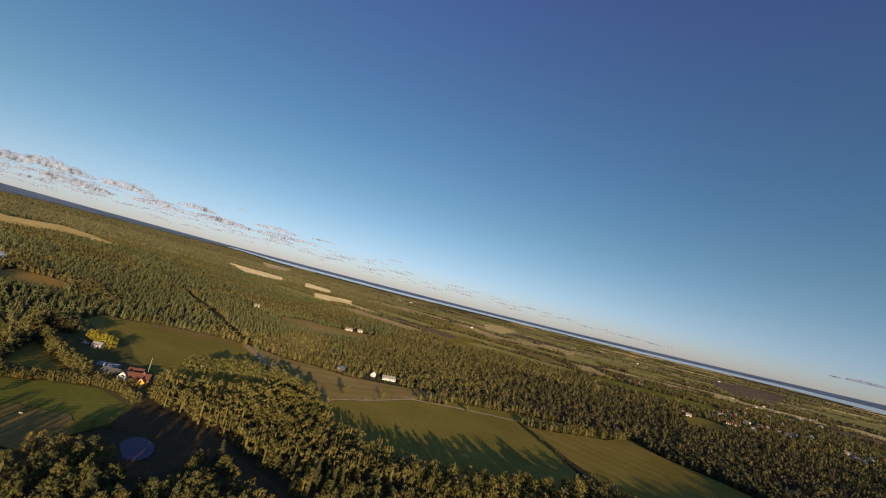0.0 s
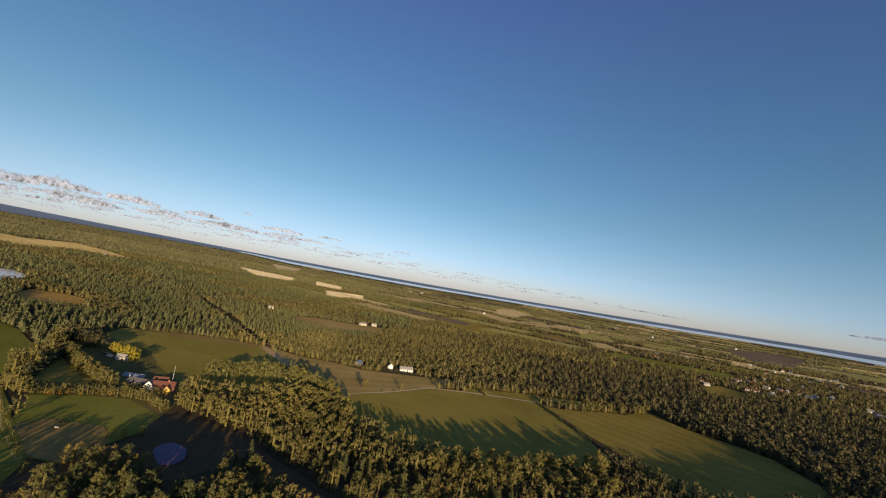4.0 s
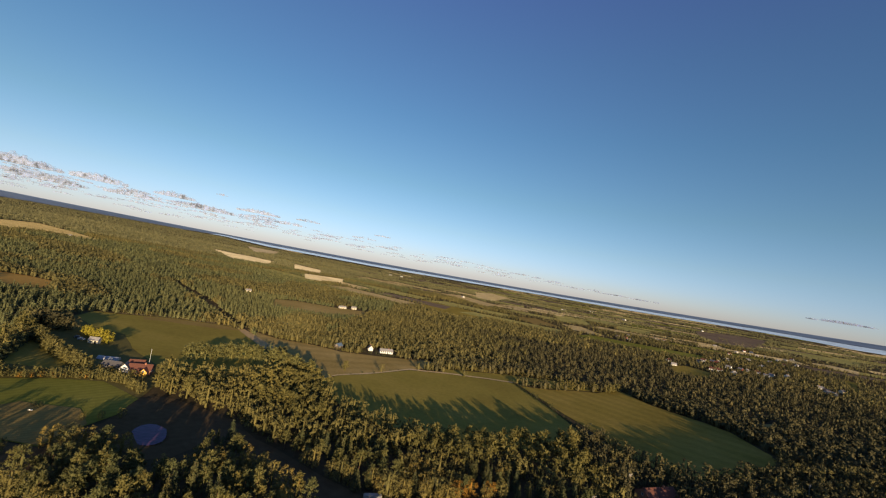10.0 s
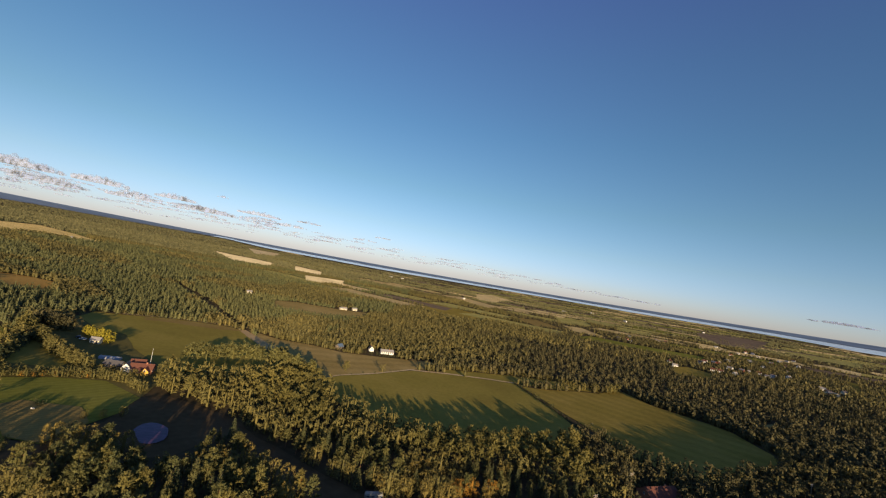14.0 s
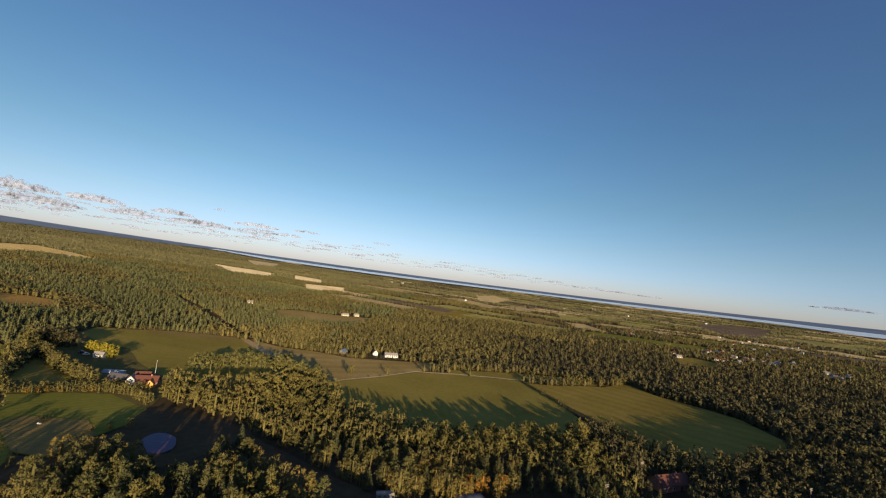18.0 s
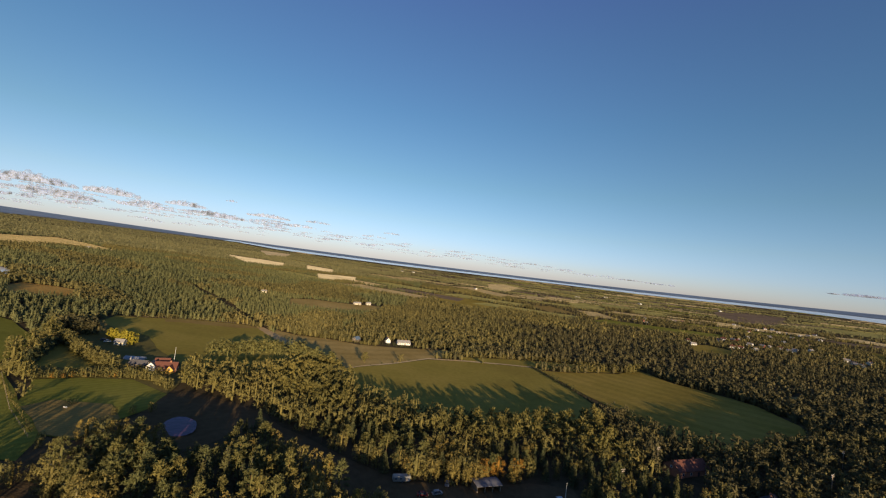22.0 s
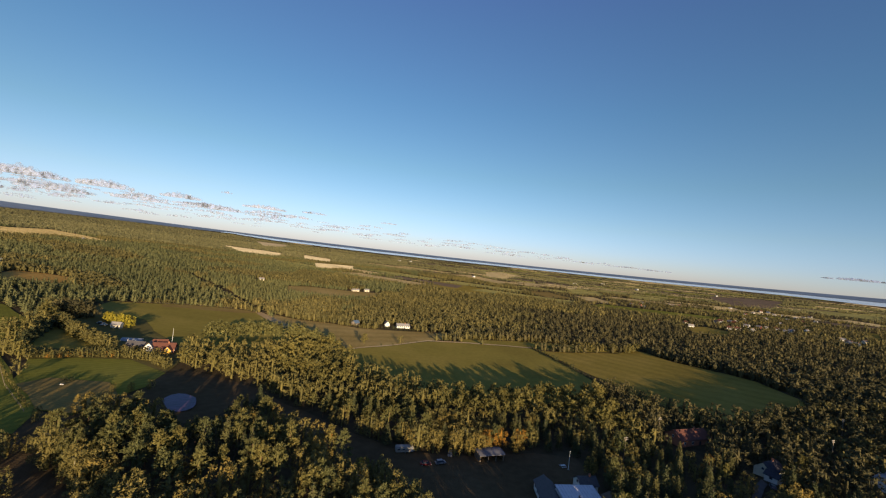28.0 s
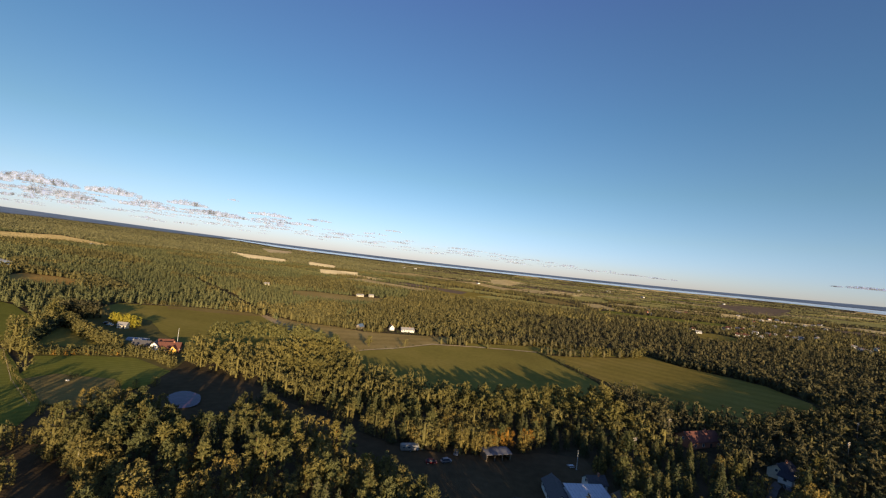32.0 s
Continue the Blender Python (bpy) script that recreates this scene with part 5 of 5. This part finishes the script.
def open_shed(x, y, turn):
    ob = thing("open_shed", x, y, turn, "open-fronted shed with grey curved sheet roof", "shed")
    L, W = 9.4, 5.0
    part("back_wall", boxed(-L / 2, W / 2 - 0.12, 0, L / 2, W / 2, 2.5), TIMBER, ob)
    for s in (-1, 1):
        part("side_wall", boxed(s * L / 2 - 0.06, -W / 2 + 0.2, 0, s * L / 2 + 0.06, W / 2 - 0.13, 2.45), TIMBER, ob)
    bm = bmesh.new()
    rows = []
    for i in range(9):
        y0 = -W / 2 - 0.5 + (W + 0.8) * i / 8
        z0 = 2.5 + 0.55 * math.sin(math.pi * (i / 8) * 0.8 + 0.3)
        rows.append([bm.verts.new((-L / 2 - 0.3, y0, z0)), bm.verts.new((L / 2 + 0.3, y0, z0)), bm.verts.new((L / 2 + 0.3, y0, z0 + 0.12)), bm.verts.new((-L / 2 - 0.3, y0, z0 + 0.12))])
    for a, b in zip(rows, rows[1:]):
        for i in range(4):
            bm.faces.new((a[i], a[(i + 1) % 4], b[(i + 1) % 4], b[i]))
    bm.faces.new(rows[0])
    bm.faces.new(rows[-1])
    rf = part("roof", bm, SHADEDROOF, ob)
    for i in range(7):
        part("batten", boxed(-L / 2 - 0.2 + i * 1.55, -W / 2 - 0.4, 2.62, -L / 2 - 0.12 + i * 1.55, -W / 2 - 0.3, 2.9), STEEL, rf)
    for i in range(4):
        px = -L / 2 + 0.2 + (L - 0.4) * i / 3
        part("post", boxed(px - 0.09, -W / 2, 0, px + 0.09, -W / 2 + 0.18, 2.6), POLEWOOD, ob)
    return ob


open_shed(24.4, 143.0, 18)
house("red_roofed_house", 114.0, 170.5, 19, 17.5, 8.0, 2.8, 2.6, BRICK, TILE, "brick house with red clay roof half hidden by trees", windows=4)
house("grey_roofed_house", 125.5, 142.5, 24, 8.6, 5.6, 2.5, 2.3, CREAMW, NAVYROOF, "house with dark blue-grey roof beside a gravel drive", windows=3)
house("garage", 122.5, 137.3, 114, 4.0, 3.0, 2.1, 1.1, WHITE, NAVYROOF, "small garage with white gable and dark roof", "garage", chimney=False, windows=1)
house("pale_bungalow", 160.0, 134.0, 30, 11.0, 7.0, 2.6, 1.8, WHITE, METAL, "pale bungalow seen between trees", windows=3)

# village houses
looks = [(WHITE, TILE, "white house with red clay roof in the village"), (WHITE, GREYROOF, "white house with grey roof in the village"), (BRICK, TILE, "brick house with red clay roof in the village"),
         (CREAMW, SLATE, "cream house with dark slate roof in the village"), (REDW, GREYROOF, "red timber house with grey roof in the village")]
masters = {}
rv = np.random.default_rng(21)
for i, (x, y) in enumerate(VILLAGE):
    k = int(rv.choice(5, p=[0.22, 0.50, 0.05, 0.18, 0.05]))
    turn = float(rv.choice([20, 110, 35, 125, -10])) + rv.uniform(-8, 8)
    if k not in masters:
        masters[k] = house("village_house", x, y, turn, 8.0, 5.5, 2.6, 2.3, looks[k][0], looks[k][1], looks[k][2], group="village houses", windows=3)
    else:
        copy_thing(masters[k], pose(x, y, land(x, y), 0, 0, turn) @ Matrix.Scale(0.92, 4))
for i, (x, y) in enumerate(HAMLET):
    house("farm_hall", x, y, float(rv.uniform(0, 180)), 17.0, 8.0, 3.4, 2.2, WHITE, GREYROOF, "distant white farm hall among fields", "barn", "distant farm halls", chimney=False, windows=4)


# ---- vehicles and yard things ----
def car(name, x, y, turn, material, label, L=3.7, W=1.6, estate=False):
    ob = thing(name, x, y, turn, label, "car", z=land(x, y) + 0.3)
    part("body", boxed(-L / 2, -W / 2, 0.28, L / 2, W / 2, 0.86, bevel=0.14), material, ob)
    bm = bmesh.new()
    x0, x1 = -L * (0.44 if estate else 0.36), L * 0.22
    lo = [bm.verts.new(p) for p in ((x0, -W / 2 + 0.08, 0.84), (x1 + 0.45, -W / 2 + 0.08, 0.84), (x1 + 0.45, W / 2 - 0.08, 0.84), (x0, W / 2 - 0.08, 0.84))]
    hi = [bm.verts.new(p) for p in ((x0 + 0.35, -W / 2 + 0.24, 1.40), (x1 - 0.15, -W / 2 + 0.24, 1.40), (x1 - 0.15, W / 2 - 0.24, 1.40), (x0 + 0.35, W / 2 - 0.24, 1.40))]
    for i in range(4):
        bm.faces.new((lo[i], lo[(i + 1) % 4], hi[(i + 1) % 4], hi[i]))
    bm.faces.new(hi)
    bm.faces.new(lo[::-1])
    part("cabin_glass", bm, GLASSM, ob)
    part("roof_panel", boxed(x0 + 0.36, -W / 2 + 0.25, 1.39, x1 - 0.16, W / 2 - 0.25, 1.44, bevel=0.015), material, ob)
    for sx in (-0.31, 0.31):
        for sy in (-1, 1):
            w = part("wheel", tubed((L * sx, sy * (W / 2 - 0.2), 0.31), (L * sx, sy * (W / 2 + 0.01), 0.31), 0.31, 0.31, n=14), RUBBER, ob)
            part("rim", tubed((L * sx, sy * (W / 2 - 0.02), 0.31), (L * sx, sy * (W / 2 + 0.02), 0.31), 0.19, 0.17, n=12), STEEL, w)
    for sy in (-1, 1):
        part("headlight", boxed(L / 2 - 0.06, sy * W * 0.34 - 0.16, 0.58, L / 2 + 0.015, sy * W * 0.34 + 0.16, 0.72), CARWHITE, ob)
    return ob


def caravan(x, y, turn):
    ob = thing("caravan", x, y, turn, "long white caravan with sunlit side at the wood's edge", "caravan", z=land(x, y) + 0.3)
    part("body", boxed(-3.2, -1.15, 0.45, 3.2, 1.15, 2.3, bevel=0.25), CARAVANM, ob)
    for px in (-2.2, -0.4, 1.4):
        window(ob, px, -1.15, 1.25, 1.1, 0.6, "y-", STEEL)
    part("stripe", boxed(-3.05, -1.165, 1.02, 3.05, -1.152, 1.12), TILE, ob)
    part("door", boxed(2.15, -1.17, 0.6, 2.8, -1.152, 2.1), METAL, ob)
    part("roof_hatch", boxed(-0.6, -0.35, 2.29, 0.2, 0.35, 2.40, bevel=0.03), METAL, ob)
    part("drawbar", tubed((3.1, 0, 0.5), (4.3, 0, 0.5), 0.06, 0.05), STEEL, ob)
    for sy in (-1, 1):
        w = part("wheel", tubed((0.2, sy * 0.95, 0.32), (0.2, sy * 1.17, 0.32), 0.32, 0.32, n=14), RUBBER, ob)
        part("rim", tubed((0.2, sy * 1.15, 0.32), (0.2, sy * 1.19, 0.32), 0.18, 0.16, n=12), STEEL, w)
    return ob


caravan(-6.0, 141.2, 14)
car("red_car", 1.8, 133.4, 10, CARRED, "dark red car parked on the grass yard")
car("silver_car", 6.8, 135.4, 24, CARSILVER, "silver car parked on the grass yard", estate=True)
car("white_car", 10.5, 142.5, 80, CARSILVER, "small pale car parked under the trees")
car("grey_car", -207.0, 251.5, 20, CARDARK, "dark car in the farmyard")
car("farm_car", -203.0, 249.5, 25, CARWHITE, "white car in the farmyard")
car("driveway_car", 117.5, 131.5, 60, CARDARK, "dark car on the gravel drive")


def boat(x, y, turn):
    ob = thing("boat", x, y, turn, "small weathered pale boat on a trailer in the yard", "boat", z=land(x, y) + 0.3)
    bm = bmesh.new()
    rows = []
    for i in range(8):
        s = i / 7
        w = 0.85 * (1 - max(0, (s - 0.45) / 0.55) ** 2) + 0.02
        px = -2.3 + 4.8 * s
        rows.append([bm.verts.new((px, -w, 1.15 + 0.2 * s)), bm.verts.new((px, -w * 0.6, 0.62 + 0.3 * s * s)), bm.verts.new((px, 0, 0.5 + 0.4 * s * s)), bm.verts.new((px, w * 0.6, 0.62 + 0.3 * s * s)), bm.verts.new((px, w, 1.15 + 0.2 * s))])
    for a, b in zip(rows, rows[1:]):
        for i in range(4):
            bm.faces.new((a[i], a[i + 1], b[i + 1], b[i]))
        bm.faces.new((a[4], a[0], b[0], b[4]))
    bm.faces.new(rows[0])
    part("hull", bm, BOATM, ob)
    part("windscreen", boxed(0.2, -0.6, 1.25, 0.3, 0.6, 1.75), GLASSM, ob)
    part("trailer_frame", boxed(-2.2, -0.5, 0.36, 3.2, 0.5, 0.46), STEEL, ob)
    for sy in (-1, 1):
        part("wheel", tubed((-0.6, sy * 0.62, 0.3), (-0.6, sy * 0.82, 0.3), 0.3, 0.3, n=12), RUBBER, ob)
    return ob


boat(26.0, 113.6, 195)


def garden_table(x, y, turn):
    ob = thing("garden_table", x, y, turn, "pale wooden picnic table on the grass", "table", z=land(x, y) + 0.3)
    for i in range(5):
        part("board", boxed(-1.0, -0.45 + i * 0.18, 0.70, 1.0, -0.29 + i * 0.18, 0.75), CARWHITE, ob)
    for s in (-1, 1):
        part("bench", boxed(-1.0, s * 0.8 - 0.14, 0.42, 1.0, s * 0.8 + 0.14, 0.47), CARWHITE, ob)
        part("leg", boxed(s * 0.75 - 0.04, -0.75, 0.0, s * 0.75 + 0.04, 0.75, 0.41), TIMBER, ob)
        part("upright", boxed(s * 0.75 - 0.04, -0.3, 0.47, s * 0.75 + 0.04, 0.3, 0.70), TIMBER, ob)
    return ob


garden_table(50.2, 140.3, 20)
garden_table(56.5, 131.5, 5)


def flagpole(x, y, h, label):
    ob = thing("flagpole", x, y, 0, label, "flagpole")
    part("pole", tubed((0, 0, 0), (0, 0, h), 0.13, 0.06, n=10), CARWHITE, ob)
    part("foot", boxed(-0.3, -0.3, -0.2, 0.3, 0.3, 0.45, bevel=0.04), CONCRETE, ob)
    bm = bmesh.new()
    bmesh.ops.create_icosphere(bm, subdivisions=2, radius=0.14, matrix=Matrix.Translation((0, 0, h + 0.1)))
    part("finial", bm, CARWHITE, ob)
    return ob


flagpole(-147.0, 229.0, 10.5, "tall white flagpole beside the farmhouse")
flagpole(51.7, 138.9, 6.5, "white pole leaning over the barn yard")


def power_pole(x, y, turn, h=9.0):
    ob = thing("power_pole", x, y, turn, "wooden power pole with crossarm and insulators", "power pole", "power poles along the wood")
    part("pole", tubed((0, 0, -0.3), (0, 0, h), 0.15, 0.1, n=10), POLEWOOD, ob)
    for z in (h - 0.4, h - 1.1):
        arm = part("crossarm", boxed(-1.1, -0.07, z - 0.07, 1.1, 0.07, z + 0.07), POLEWOOD, ob)
        for px in (-0.95, -0.4, 0.4, 0.95):
            part("insulator", tubed((px, 0, z + 0.07), (px, 0, z + 0.28), 0.06, 0.04, n=8), CARWHITE, arm)
    return ob


for x, y in ((191, 180), (103, 173.6), (76, 149), (160, 154)):
    power_pole(x, y, 25)


def bale(x, y, turn):
    ob = thing("silage_bale", x, y, turn, "small white wrapped bale at the field edge", "bale", "wrapped bales", z=land(x, y) + 0.45)
    bm = tubed((-0.24, 0, 0.24), (0.24, 0, 0.24), 0.24, 0.24, n=18)
    bmesh.ops.bevel(bm, geom=[e for e in bm.edges if abs(e.verts[0].co.x - e.verts[1].co.x) < 0.01], offset=0.05, segments=2, affect="EDGES")
    part("wrap", bm, WHITE, ob)
    part("band", tubed((-0.04, 0, 0.24), (0.04, 0, 0.24), 0.246, 0.246, n=18), METAL, ob)
    return ob


bale(-138.4, 153.0, 20)
bale(-137.8, 153.2, 50)


def fence(name, line, gap, label):
    """Posts with two rails along a line."""
    ob = thing(name, line[0][0], line[0][1], 0, label, "fence")
    base = Vector((line[0][0], line[0][1], land(*line[0])))
    pts = []
    for (x0, y0), (x1, y1) in zip(line, line[1:]):
        n = max(1, int(math.hypot(x1 - x0, y1 - y0) / gap))
        pts += [(x0 + (x1 - x0) * i / n, y0 + (y1 - y0) * i / n) for i in range(n)]
    pts.append(line[-1])
    ps = [Vector((x, y, land(x, y))) - base for x, y in pts]
    for p in ps:
        part("post", tubed(p - Vector((0, 0, 0.3)), p + Vector((0, 0, 1.3)), 0.055, 0.05, n=6), TIMBER, ob)
    for p, q in zip(ps, ps[1:]):
        for z in (0.6, 1.1):
            part("rail", tubed(p + Vector((0, 0, z)), q + Vector((0, 0, z)), 0.03, 0.03, n=4), TIMBER, ob)
    return ob


fence("field_fence", [(-191, 169), (-184, 172), (-150, 144), (-127, 128.5)], 3.5, "weathered wooden fence between two green fields")
fence("meadow_fence", [(-250, 336), (-220, 366), (-182, 383), (-166, 380)], 6.0, "wooden fence along the plantation edge")
fence("garden_fence", [(-12, 398), (-2, 394), (10, 398), (14, 404)], 3.0, "pale curved fence beside the long house")


# ---- clouds low over the coast ----
def cloud(az, el, width, height, seed, fine=False):
    """A flat-based cumulus far out: a heap of noisy lumps."""
    rg = np.random.default_rng(seed)
    d = 4640.0 + rg.uniform(-6, 6)
    x, y = d * math.sin(radians(az)), d * math.cos(radians(az))
    w, h = d * radians(width), d * radians(height)
    bm = bmesh.new()
    n = int(14 + width * (9 if fine else 4.5))
    for i in range(n):
        u = rg.uniform(-0.5, 0.5)
        s = (1 - abs(u) * 1.5) * rg.uniform(0.5, 1.1) + 0.15
        r = bmesh.ops.create_icosphere(bm, subdivisions=2 if fine else 1, radius=1.0)
        sx, sy, sz = w * rg.uniform(0.03, 0.075), w * 0.01, h * 0.5 * s
        cz = sz * rg.uniform(0.35, 0.8)
        for v in r["verts"]:
            p = v.co.copy()
            k = 1 + 0.5 * noise.noise((p.x * 1.7 + seed, p.y * 1.7 + i, p.z * 1.7)) + 0.25 * noise.noise((p.x * 5 + seed, p.y * 5, p.z * 5 + i))
            v.co = Vector((u * w + p.x * sx * k, p.y * sy * k, max(cz + p.z * sz * k, -0.06 * h)))
    me = bpy.data.meshes.new("cloud")
    bm.to_mesh(me)
    bm.free()
    me.materials.append(CLOUDM)
    me.polygons.foreach_set("use_smooth", np.ones(len(me.polygons), dtype=bool))
    # droplets scatter light many times, so shading is soft: normals lean to the light and the sky
    me.normals_split_custom_set_from_vertices([(v.normal * 0.35 + Vector((0, -0.75, 0.5))).normalized() for v in me.vertices])
    ob = new("cloud", me)
    ob.matrix_world = pose(x, y, 88 + d * math.tan(radians(el)), 0, 0, -az)
    return tagged(ob, "low white cumulus cloud with grey base over the coast", "cloud", "low clouds over the coast", "structure")


for i, (az, el, w, h) in enumerate([(-46.5, 3.2, 6.5, 1.1), (-40.3, 3.2, 5.0, 1.0), (-33.3, 3.2, 4.0, 0.8), (-28.5, 4.6, 1.4, 0.3), (-24.0, 3.3, 5.0, 0.6),
                                    (-50.5, 2.9, 5.0, 0.9), (-17.8, 3.5, 3.0, 0.4), (-37.0, 2.3, 5.0, 0.8), (-44.0, 2.1, 6.0, 0.8), (-29.0, 2.4, 5.0, 0.7), (-7.5, 3.4, 2.2, 0.3), (47.0, 1.9, 5.0, 0.3)]):
    cloud(az, el, w, h, 300 + i, True)
rc = np.random.default_rng(77)
for i in range(230):
    az = -58 + 88 * rc.random() ** 1.25
    top = 3.0 if az < -15 else 3.0 - (az + 15) * 0.05
    el = 0.8 + (top - 0.8) * rc.random()
    w = rc.uniform(1.6, 4.6) * (0.5 + 0.5 * el / 3) * (1.0 if az < -10 else 0.75)
    cloud(az, el, w, w * rc.uniform(0.09, 0.16), 500 + i)
